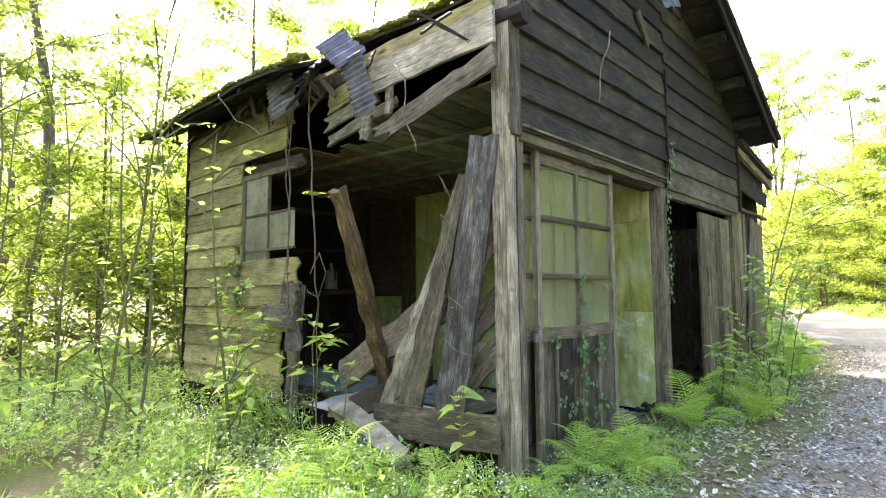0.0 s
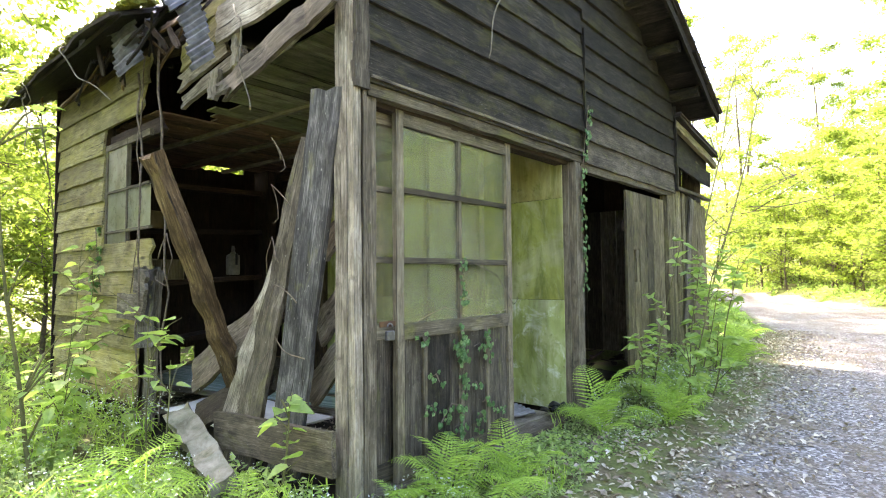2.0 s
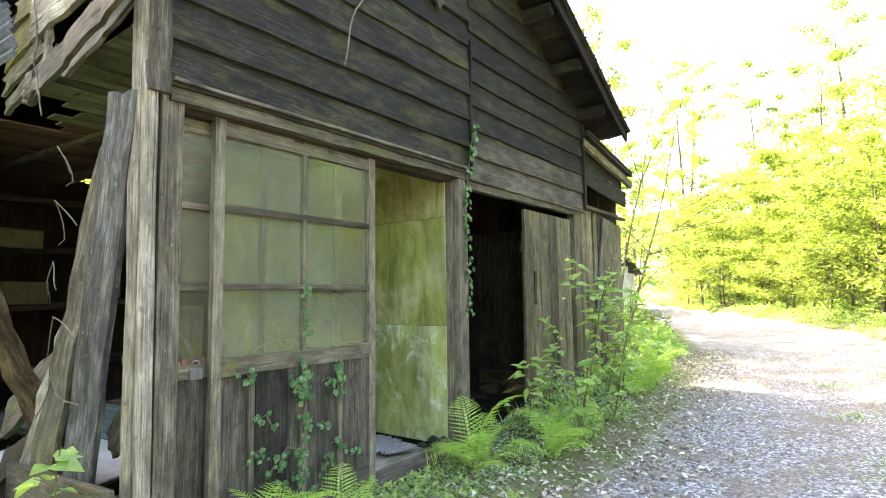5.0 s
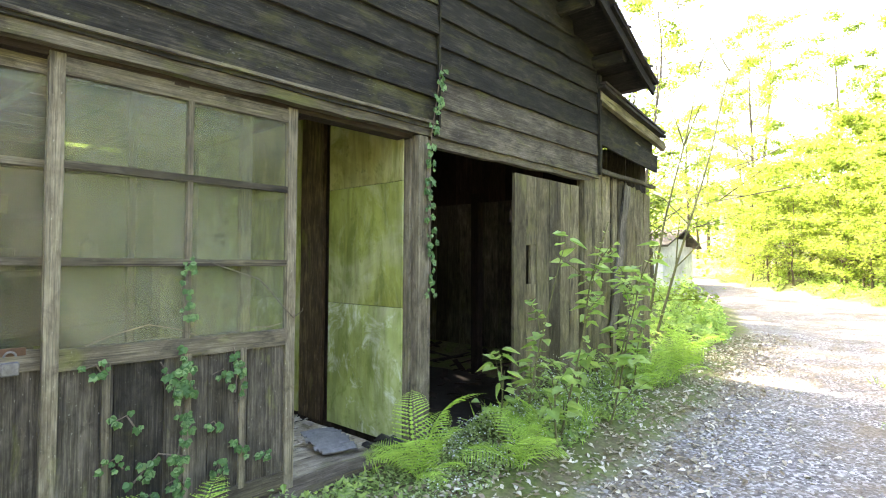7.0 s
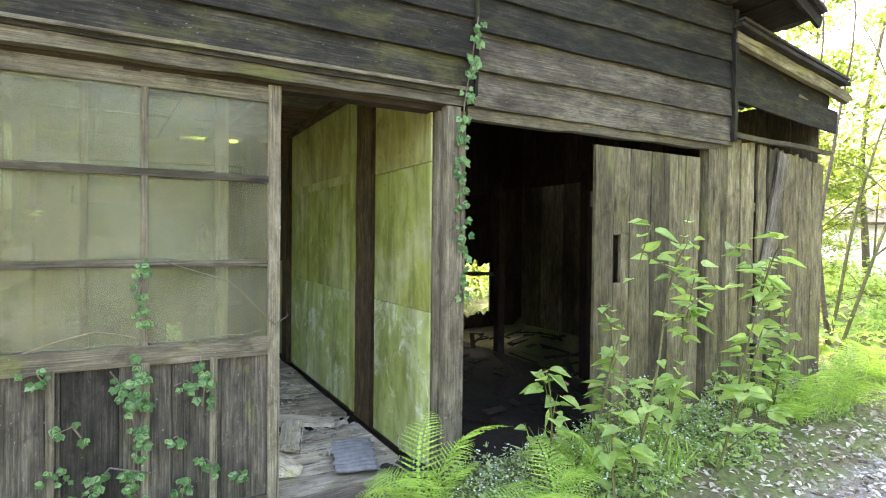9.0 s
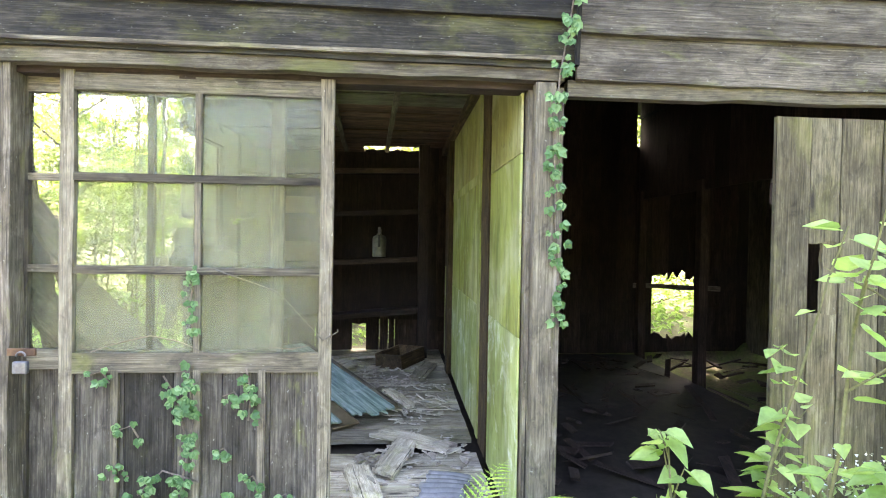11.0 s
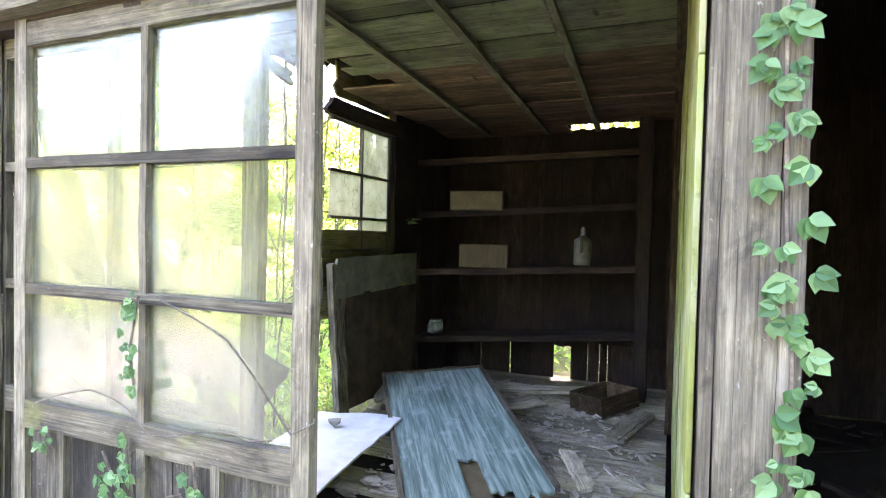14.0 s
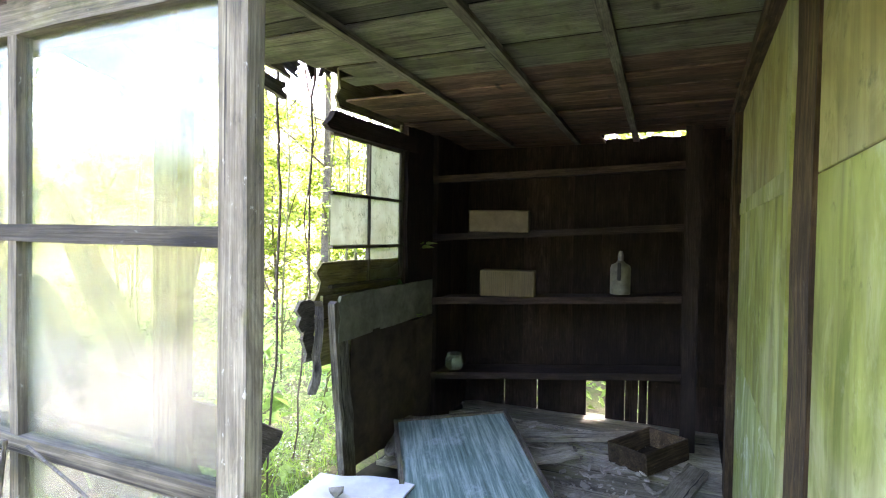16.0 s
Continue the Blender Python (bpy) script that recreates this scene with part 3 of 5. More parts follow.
for z in (1.2, 1.65):
    board("rail", (-0.06, 0.0, z), (-0.06, 1.45, z), 0.07, 0.04, BOARD_WOOD, wall_lean)
board("fascia_board", (0.03, 0.02, 2.55), (0.03, 1.55, 2.44), 0.20, 0.025, SIDING, wall_lean)
board("fascia_board", (0.01, 0.02, 2.76), (0.01, 1.45, 2.62), 0.22, 0.025, SIDING, wall_lean)
board("top_rail", (0.03, 0.0, 2.19), (0.03, 1.48, 2.16), 0.04, 0.04, BOARD_WOOD, wall_lean)
roof_lean = thing("roof_lean_to", "sagging lean-to roof of old boards and felt", "roof", (0, 0, 0), kind="structure")
for i, x in enumerate(np.arange(-1.92, -6.4, -0.24)):
    board("roof_board", (x, 7.40, 3.13), (x + r.uniform(-.02, .02), 8.98 + r.uniform(-0.08, 0.05), 2.89), 0.235, 0.03, SHADED_ROOF_WOOD, roof_lean, face=(0, 0.15, 1), ragged=(0, 0.08), seg=5)
bm = bmesh.new()
box(bm, (-6.5, 7.42, 0.03), (-1.80, 8.95, 0.05))
bmesh.ops.rotate(bm, verts=bm.verts, cent=(0, 7.42, 0.0), matrix=Matrix.Rotation(-0.15, 3, "X"))
part("felt", bm, FELT, roof_lean, m=pose(0, 0, 3.13))
for x in (-1.88, -3.2, -4.8):
    board("rafter", (x, 7.42, 3.05), (x, 9.10, 2.80), 0.09, 0.05, BOARD_WOOD, roof_lean, face=(1, 0, 0), ragged=(0, 0.06))
board("pole", (-1.95, 8.4, 2.74), (-2.02, 9.2, 2.66), 0.05, 0.05, BOARD_WOOD, roof_lean, ragged=(0, 0.05))

# ---- main roof ----
roof = thing("roof", "mossy gable roof of dark boards and felt with broken eaves", "roof", (0, 0, 0), kind="structure")


def slope_boards(sign, y_eave, x0, x1):
    """Boards along the ridge on one slope."""
    r = random.Random(3 + sign)
    n = 12
    for i in range(n):
        u0, u1 = i / n, (i + 1) / n
        ya, yb = RIDGE_Y + sign * (y_eave * u0), RIDGE_Y + sign * (y_eave * u1)
        ym = (ya + yb) / 2
        zm = roof_z(ym) + 0.02
        w = y_eave / n * math.sqrt(1 + PITCH ** 2)
        xa = x0 if sign > 0 or ym > 4.1 else -1.98 - 0.1 * r.random()
        if sign < 0 and ym < 2.62:
            xa = -3.75 - 0.2 * r.random()
        board("roof_board", (xa + r.uniform(-.03, .03), ym, zm + sag(xa, ym)), (x1 + r.uniform(-.05, .02), ym, zm + sag(x1, ym)), w - 0.004, 0.025, SHADED_ROOF_WOOD, roof, face=(0, sign * PITCH, 1), seg=8)


slope_boards(1, 2.83, -1.50, -6.9)
slope_boards(-1, 2.83, -1.50, -6.9)


def felt_sheet(sign, reach):
    bm = bmesh.new()
    nx, ny = 40, 20
    grid = []
    for i in range(nx + 1):
        row = []
        for j in range(ny + 1):
            v = j / ny
            x0 = -1.47 if sign > 0 or v < 0.4 else -1.95
            x = x0 + (-6.93 - x0) * i / nx
            edge = 0.06 * noise.noise((x * 2.1, sign * 3.3, 0.5)) if j == ny else 0
            yy = RIDGE_Y + sign * (v * reach + edge)
            row.append(bm.verts.new((x, yy, roof_z(yy) + sag(x, yy) + 0.045 + 0.025 * noise.noise((x * 1.7, yy * 1.7, 8.0)))))
        grid.append(row)
    for i in range(nx):
        for j in range(ny):
            c = grid[i][j + 1].co
            if sign < 0 and c.x > -3.7 and c.y < 2.55 + 0.06 * noise.noise((c.x * 6, 2.0, 0.0)):
                continue
            bm.faces.new((grid[i][j], grid[i + 1][j], grid[i + 1][j + 1], grid[i][j + 1]))
    bmesh.ops.recalc_face_normals(bm, faces=bm.faces)
    bmesh.ops.solidify(bm, geom=bm.faces[:], thickness=0.02)
    part("felt", bm, FELT, roof)


felt_sheet(1, 2.88)
felt_sheet(-1, 2.88)
for yy in (7.36, 6.72, 6.08, 5.04, 4.3):
    zz = roof_z(yy) - 0.07
    bm = bmesh.new()
    tube(bm, [(-1.58, yy, zz), (-1.9, yy, zz), (-2.6, yy, zz + 0.01)], [0.062, 0.068, 0.07], 10)
    part("purlin", bm, SIDING, roof, "round grey purlin end under the eaves")
bm = bmesh.new()
tube(bm, [(-1.78, 2.66, 3.0), (-2.0, 2.66, 3.0), (-2.8, 2.66, 3.02)], [0.075, 0.085, 0.08], 10)
part("purlin", bm, SHADED_ROOF_WOOD, roof, "dark rotten purlin end at the corner")
for s, reach in ((1, 2.86), (-1, 0.95)):
    board("barge_board", (-1.53, RIDGE_Y, RIDGE_Z - 0.03), (-1.53, RIDGE_Y + s * reach, roof_z(RIDGE_Y + reach) - 0.03), 0.10, 0.025, SHADED_ROOF_WOOD, roof, face=(1, 0, 0))

# ---- side wall, half fallen ----
wall_side = thing("wall_side", "collapsed side wall of lapped mossy boards", "wall", (0, SIDE, 0), kind="structure")
z = 0.35
i = 0
while z < 3.0:
    x1 = -5.13 if 1.42 < z < 2.44 else (-4.1 if z < 1.42 else -4.2 - 0.05 * (i % 3))
    if z < 0.9:
        x1 = -4.35
    board("side_board", (-6.42, -0.02, z + 0.11), (x1, -0.02, z + 0.11), 0.24, 0.02, SIDE_WOOD, wall_side, face=(0, -1, 0.10), ragged=(0, 0.05 if z < 1.42 or z > 2.44 else 0))
    z += 0.205
    i += 1
bm = bmesh.new()
box(bm, (-6.42, 0.0, 0.15), (-5.15, 0.05, 3.1))
part("sheathing", bm, SHADED_WOOD, wall_side)
# wall plate and broken boards at the eaves
board("wall_plate", (-6.4, 0.05, 3.06), (-1.98, 0.05, 3.06), 0.12, 0.10, ROT_WOOD, wall_side, face=(0, -1, 0), seg=16, warp=0.012)
board("eave_board", (-1.95, -0.05, 2.94), (-3.12, -0.05, 2.90), 0.23, 0.03, WHITE_WOOD, wall_side, face=(0, -1, 0), ragged=(0, 0.04))
board("eave_board", (-1.98, -0.02, 3.10), (-3.50, -0.02, 3.07), 0.13, 0.025, SIDE_WOOD, wall_side, face=(0, -1, 0), ragged=(0, 0.06))
board("eave_board", (-3.05, -0.01, 2.95), (-3.75, 0.0, 2.86), 0.17, 0.025, SIDE_WOOD, wall_side, face=(0, -1, 0), ragged=(0.03, 0.09))
board("eave_board", (-3.10, 0.01, 2.79), (-3.80, 0.01, 2.70), 0.11, 0.025, PALE_WOOD, wall_side, face=(0, -1, 0), ragged=(0.03, 0.09))
board("hanging_board", (-1.93, -0.07, 2.72), (-3.02, -0.09, 2.42), 0.15, 0.025, PALE_WOOD, wall_side, face=(0, -1, 0.1), ragged=(0, 0.20), seg=14, warp=0.01)
board("hanging_board", (-2.05, 0.03, 2.74), (-2.88, 0.03, 2.56), 0.08, 0.025, PALE_WOOD, wall_side, face=(0, -1, 0.1), ragged=(0, 0.05))
board("stub", (-2.93, -0.03, 2.84), (-2.94, -0.03, 2.60), 0.06, 0.03, WHITE_WOOD, wall_side, face=(0, -1, 0), ragged=(0, 0.03))
board("stub", (-3.20, -0.02, 2.64), (-3.21, -0.03, 2.45), 0.12, 0.03, WHITE_WOOD, wall_side, face=(0, -1, 0), ragged=(0, 0.04))
board("hanging_board", (-2.9, 0.02, 2.70), (-3.75, 0.02, 2.55), 0.08, 0.03, PALE_WOOD, wall_side, face=(0, -1, 0), ragged=(0.02, 0.05))
board("plinth_board", (-1.95, -0.05, 0.45), (-3.02, -0.08, 0.40), 0.22, 0.03, GREY_WOOD, wall_side, face=(0, -1, 0))

# window in the side wall
window_1 = thing("window_1", "broken wooden window with two mouldy panes left", "window", (0, SIDE, 0), kind="structure")
for x in (-5.12, -4.66):
    board("window_bar", (x, 0.0, 1.46), (x, 0.0, 2.46 if x < -4.3 else 2.12), 0.05 if x < -5 else 0.018, 0.03, SASH_WOOD, window_1, face=(0, -1, 0), warp=0.002)
for z in (1.45, 1.70, 2.04, 2.43):
    board("window_bar", (-5.12, 0.0, z), (-4.22, 0.0, z), 0.05 if z > 2.3 else 0.020, 0.03, SASH_WOOD, window_1, face=(0, -1, 0), warp=0.002)
for x0, x1, z0, z1 in ((-5.10, -4.67, 1.46, 1.69), (-5.10, -4.67, 1.71, 2.03), (-5.10, -4.67, 2.05, 2.41), (-4.65, -4.22, 1.71, 2.03)):
    p = part("pane", box_bm((x0, -0.003, z0), (x1, 0.001, z1), 0), MOULDY, window_1)
    p.visible_shadow = False

# inner lining below the window and in the back corner
wall_lining = thing("wall_lining", "mouldy board lining torn open at its end", "wall", (0, SIDE + 0.03, 0), kind="structure")
board("lining_board", (-4.20, 0.04, 1.25), (-5.56, 0.04, 1.27), 0.29, 0.02, LINING, wall_lining, face=(0, 1, 0), ragged=(0.03, 0))
board("lining_board", (-4.30, 0.04, 0.70), (-5.56, 0.04, 0.66), 0.88, 0.012, BROWN_PLY, wall_lining, face=(0, 1, 0), ragged=(0.12, 0), seg=14)
board("stud", (-4.36, 0.03, 0.15), (-4.22, 0.02, 1.36), 0.13, 0.05, PALE_WOOD, wall_lining, face=(0, 1, 0), ragged=(0, 0.05))
board("lining_board", (-5.36, 0.02, 1.40), (-5.36, 0.02, 2.62), 0.46, 0.02, SHADED_WOOD, wall_lining, face=(0, 1, 0))
board("lining_board", (-6.0, 0.02, 0.15), (-6.0, 0.02, 2.62), 0.80, 0.02, SHADED_WOOD, wall_lining, face=(0, 1, 0))
board("header", (-4.1, 0.01, 2.47), (-6.2, 0.01, 2.50), 0.12, 0.04, SHADED_WOOD, wall_lining, face=(0, 1, 0), ragged=(0.08, 0))

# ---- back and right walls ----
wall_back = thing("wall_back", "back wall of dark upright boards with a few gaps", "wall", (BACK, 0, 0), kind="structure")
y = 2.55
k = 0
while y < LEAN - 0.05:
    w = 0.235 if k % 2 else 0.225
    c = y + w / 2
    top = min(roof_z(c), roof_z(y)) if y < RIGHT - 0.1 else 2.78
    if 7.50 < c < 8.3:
        board("wall_board", (0, c, 1.12), (0, c, top), w + 0.012, 0.024, SHADED_WOOD, wall_back, seg=6, warp=0.002, ragged=(0.10, 0))
        board("wall_board", (0, c, 0.1), (0, c, 0.40), w + 0.012, 0.024, SHADED_WOOD, wall_back, seg=4, warp=0.002, ragged=(0, 0.08))
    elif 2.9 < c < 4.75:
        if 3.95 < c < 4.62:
            board("wall_board", (0, c, 0.56), (0, c, 2.65), w + 0.012, 0.024, SHADED_WOOD, wall_back, seg=6, warp=0.002, ragged=(0, 0.02))
            board("wall_board", (0, c, 2.72), (0, c, top), w + 0.012, 0.024, SHADED_WOOD, wall_back, seg=6, warp=0.002, ragged=(0.03, 0))
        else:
            board("wall_board", (0, c, 0.56), (0, c, top), w + 0.012, 0.024, SHADED_WOOD, wall_back, seg=6, warp=0.002)
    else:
        board("wall_board", (0, c, 0.1), (0, c, top), w + 0.012, 0.024, SHADED_WOOD, wall_back, seg=6, warp=0.002)
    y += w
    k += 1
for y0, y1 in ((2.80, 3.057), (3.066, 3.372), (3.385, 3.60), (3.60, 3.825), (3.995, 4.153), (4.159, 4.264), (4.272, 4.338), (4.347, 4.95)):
    board("wall_board", (0, (y0 + y1) / 2, 0.1), (0, (y0 + y1) / 2, 0.60), y1 - y0, 0.024, SHADED_WOOD, wall_back, seg=4, warp=0.002)
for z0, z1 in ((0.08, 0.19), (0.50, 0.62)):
    board("wall_board", (-0.015, 3.91, z0), (-0.015, 3.91, z1), 0.21, 0.022, SHADED_WOOD, wall_back, seg=3, warp=0.002, ragged=(0.02, 0.03))
board("loose_slat", (0.06, 7.35, 1.02), (0.06, 8.5, 0.98), 0.06, 0.02, PALE_WOOD, wall_back)
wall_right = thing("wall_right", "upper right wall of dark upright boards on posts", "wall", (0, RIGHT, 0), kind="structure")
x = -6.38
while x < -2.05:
    board("wall_board", (x + 0.12, 0, 2.1), (x + 0.12, 0, roof_z(RIGHT) - 0.04), 0.246, 0.024, SHADED_WOOD, wall_right, face=(0, 1, 0), seg=4, warp=0.002)
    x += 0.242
for x in (-3.4, -4.9, -6.3):
    board("post_board", (x, 0, 0.1), (x, 0, 2.2), 0.10, 0.09, SHADED_WOOD, wall_right, face=(0, 1, 0))
wall_lean_back = thing("wall_lean_to_side", "lean-to side wall of upright boards", "wall", (0, LEAN, 0), kind="structure")
x = -6.38
while x < -2.05:
    board("wall_board", (x + 0.12, 0, 0.13), (x + 0.12, 0, 2.84), 0.236, 0.024, GREY_WOOD, wall_lean_back, face=(0, 1, 0), seg=5, warp=0.003)
    x += 0.242

# ---- partition with painted panels ----
wall_partition = thing("wall_partition", "partition of green painted panels between brown studs", "wall", (0, PART, 0), kind="structure")
for x0, x1, joint, dy in ((-1.99, -2.79, 1.935, -0.005), (-3.28, -5.06, 2.0, 0.0), (-5.30, -6.0, 1.25, 0.004)):
    for z0, z1, mat in ((0.22, 1.10, PANEL_LOW), (1.103, joint, PANEL_MID), (joint + 0.003, 2.60, PANEL_TOP)):
        part("panel", box_bm((x1, dy, z0), (x0, dy + 0.012, z1), 0.002), mat if x1 > -5.5 or z1 < joint + 0.01 else SHADED_WOOD, wall_partition)
part("trim_strip", box_bm((-3.278, -0.008, 0.22), (-3.18, 0.010, 2.60), 0.002), PANEL_MID, wall_partition)
part("joint_strip", box_bm((-5.05, -0.006, 1.93), (-3.28, -0.0005, 2.0), 0.002), PANEL_MID, wall_partition)
board("stud", (-3.026, 0.016, 0.2), (-3.026, 0.016, 2.6), 0.29, 0.03, ROT_WOOD, wall_partition, face=(0, -1, 0), warp=0.003)
board("stud", (-5.18, -0.01, 0.2), (-5.18, -0.01, 2.6), 0.20, 0.07, ROT_WOOD, wall_partition, face=(0, -1, 0), warp=0.003)
board("top_rail", (-2.0, -0.02, 2.575), (-6.1, -0.02, 2.575), 0.07, 0.06, ROT_WOOD, wall_partition, face=(0, -1, 0), warp=0.003)
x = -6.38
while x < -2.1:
    board("back_board", (x + 0.14, 0.06, 0.15), (x + 0.14, 0.06, 3.4), 0.27, 0.02, SHADED_WOOD, wall_partition, face=(0, 1, 0), seg=4, warp=0.003)
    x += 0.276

# ---- ceiling and floor of the shop ----
def make_ceiling():
    r = random.Random(8)
    bm = bmesh.new()
    x = -2.05
    while x > -6.35:
        w = r.uniform(0.11, 0.19)
        a = SIDE + 0.06
        if -4.25 < x < -3.45:
            a = 2.98 + r.uniform(-0.1, 0.12)
        sag = r.uniform(-0.012, 0.006)
        first = len(bm.faces)
        box(bm, (x - w + 0.005, a, CEIL + sag), (x, PART - 0.02 if x > -5.95 else PART - 0.97, CEIL + sag + 0.014), 0.003)
        bm.faces.ensure_lookup_table()
        for f in bm.faces[first:]:
            f.material_index = 1 if x + r.uniform(-0.12, 0.12) < -4.05 else 0
        x -= w
    ob = obj("ceiling", bm, CEIL_WOOD)
    ob.data.materials.append(CEIL_RED)
    return tagged(ob, "plank ceiling of damp stained boards, broken at the side", "ceiling", kind="structure")


ceiling = make_ceiling()
for y0, y1 in ((3.39, 3.16), (3.90, 3.74), (4.38, 4.22)):
    board("ceiling_batten", (-2.1, y0 + 0.04, CEIL - 0.02), (-6.2, y1, CEIL - 0.02), 0.045, 0.035, CEIL_BAR, ceiling, face=(0, 0, 1), seg=10, warp=0.003)
floor = thing("floor", "rotting plank floor with green stains", "floor", (0, 0, FLOOR - 0.02), kind="structure")
r = random.Random(21)
x = -2.08
while x > -6.3:
    w = r.uniform(0.2, 0.3)
    if not (-3.2 < x < -2.9):
        board("floor_plank", (x - w / 2, 3.35 + r.uniform(-.5, .4) if x > -4.5 else 2.7, r.uniform(-.015, .004)), (x - w / 2, PART - 0.03, r.uniform(-.01, .004)), w - 0.01, 0.03, FLOOR_WOOD, floor, face=(0, 0, 1), ragged=(0.08, 0), warp=0.004)
    x -= w
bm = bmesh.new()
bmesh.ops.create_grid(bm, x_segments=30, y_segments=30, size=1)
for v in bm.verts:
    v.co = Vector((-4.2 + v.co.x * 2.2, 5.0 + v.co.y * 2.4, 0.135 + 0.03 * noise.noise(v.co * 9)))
tagged(obj("floor_earth", bm, SHADED_SOIL, smooth=True), "earth floor under the boards, darkened for the gloom inside", "floor", kind="structure")

# ---- loose timber in the fallen side ----
def loose_board(label, a, b, width, thick, mat, face=(0, -1, 0), name="plank", category="plank", group="fallen planks", **kw):
    return tagged(board(name, a, b, width, thick, mat, None, face, **kw), label, category, group)


loose_board("broad dark plank leaning against the corner post", (-2.42, 2.585, 0.25), (-2.06, 2.60, 2.27), 0.22, 0.03, INK_WOOD, (0.15, -1, 0.1), warp=0.004, seg=14, ragged=(0, 0.02))
loose_board("grey plank leaning with its edge split", (-2.80, 2.55, 0.22), (-2.25, 2.62, 2.06), 0.20, 0.03, GREY_WOOD, (0.2, -1, 0.1), warp=0.010, seg=14, ragged=(0, 0.03), taper=0.42)
loose_board("curved grey plank leaning among fallen planks", (-3.04, 2.57, 0.22), (-2.46, 2.66, 1.62), 0.21, 0.03, PALE_WOOD, (0.25, -1, 0.1), warp=0.012, seg=14, taper=0.4)
loose_board("weathered plank slumped low across the gap", (-3.62, 2.66, 0.62), (-2.50, 2.70, 1.22), 0.27, 0.03, GREY_WOOD, (0.1, -1, 0.4), warp=0.012, seg=10, ragged=(0.05, 0))
loose_board("weathered plank slumped on the ground", (-3.45, 2.60, 0.38), (-2.6, 2.66, 0.75), 0.20, 0.03, GREY_WOOD, (0.1, -1, 0.5), warp=0.010)
for a, b, w in (((-2.42, 2.74, 0.62), (-1.98, 2.72, 1.02), 0.15), ((-2.40, 2.80, 0.98), (-2.0, 2.78, 1.34), 0.17), ((-2.36, 2.78, 1.42), (-2.0, 2.76, 1.72), 0.12), ((-2.3, 2.82, 0.32), (-2.02, 2.78, 0.56), 0.12)):
    loose_board("short pale plank fallen aslant behind the post", a, b, w, 0.025, PALE_WOOD, (0, -1, 0.1), ragged=(0.03, 0.0))
loose_board("rotten squared log leaning out of the dark opening", (-3.18, 2.92, 0.16), (-2.88, 2.07, 1.98), 0.098, 0.09, ROT_WOOD, (0.4, -1, 0.2), name="log", category="log", warp=0.012, seg=16, ragged=(0, 0.05), taper=0.85)
loose_board("pale mossy slab lying in the weeds", (-3.34, 2.44, 0.46), (-2.50, 2.30, 0.26), 0.14, 0.08, STONE, (0.3, -0.6, 1), name="slab", category="slab", warp=0.015, ragged=(0.05, 0.04))
loose_board("white rotten board standing at the broken wall end", (-4.13, 2.55, 0.80), (-4.17, 2.56, 1.41), 0.13, 0.05, WHITE_WOOD, (0.8, -1, 0), ragged=(0, 0.05), warp=0.014)
for a, b in (((-4.28, 2.52, 1.30), (-4.02, 2.50, 1.27)), ((-4.62, 2.53, 1.10), (-4.06, 2.51, 1.09))):
    loose_board("weathered board end below the window", a, b, 0.19, 0.025, PALE_WOOD, ragged=(0, 0.04))


# ---- torn iron and moss on the eaves ----
def corrugated(length, width, pitch=0.072, depth=0.015, seed=1, curl=0.0, along_x=True):
    """A bent sheet of corrugated iron, ridges across x."""
    bm = bmesh.new()
    nx, ny = max(6, int(length / 0.012)), 12
    g = []
    for i in range(nx + 1):
        row = []
        for j in range(ny + 1):
            x, yy = length * i / nx, width * (j / ny - 0.5)
            ragg = 0.03 * noise.noise((x * 14, seed, 0)) if j in (0, ny) else 0
            bend = curl * (x / length) ** 2
            row.append(bm.verts.new((x, yy + ragg + 0.02 * noise.noise((x * 5, yy * 5, seed)), depth * math.sin(2 * math.pi * x / pitch) - bend + 0.03 * noise.noise((x * 3, yy * 4, seed + 5)))))
        g.append(row)
    for i in range(nx):
        for j in range(ny):
            bm.faces.new((g[i][j], g[i + 1][j], g[i + 1][j + 1], g[i][j + 1]))
    bmesh.ops.recalc_face_normals(bm, faces=bm.faces)
    bmesh.ops.solidify(bm, geom=bm.faces[:], thickness=0.002)
    return bm


def tin_sheet(label, a, b, width, face, mat, **kw):
    length = (Vector(b) - Vector(a)).length
    return tagged(obj("iron_sheet", corrugated(length, width, **kw), mat, along(a, b, face), smooth=True), label, "iron sheet", "torn roofing")


tin_sheet("torn blue-grey corrugated sheet curling over the eave", (-3.40, 2.36, 3.25), (-3.10, 2.34, 3.00), 0.26, (0.35, -1, 0.6), TIN, seed=3, curl=0.03, pitch=0.042, depth=0.011)
tin_sheet("torn corrugated strip hanging from the eave", (-3.13, 2.35, 3.02), (-2.99, 2.37, 2.58), 0.19, (0.3, -1, 0.1), TIN, seed=4, curl=0.05, pitch=0.042, depth=0.011)
tin_sheet("twisted strip of corrugated iron on the eave", (-3.86, 2.38, 3.00), (-3.42, 2.38, 3.22), 0.10, (0.0, -1, 1.0), TIN, seed=5, curl=0.05)
tin_sheet("bent corrugated sheet hanging from the roof edge", (-4.09, 2.34, 3.15), (-4.03, 2.34, 2.80), 0.36, (0.1, -1, 0.2), TIN, seed=8, curl=0.02, pitch=0.044, depth=0.011)
tin_sheet("flap of corrugated iron on the roof edge", (-4.60, 2.28, 3.20), (-4.22, 2.32, 3.14), 0.10, (0, -0.7, 1), TIN, seed=12, curl=0.03)
tin_sheet("grey corrugated sheet lying behind the threshold", (-2.58, 4.68, 0.245), (-2.14, 4.56, 0.23), 0.24, (0.05, 0, 1), GREY_IRON, seed=14, pitch=0.05, depth=0.011)


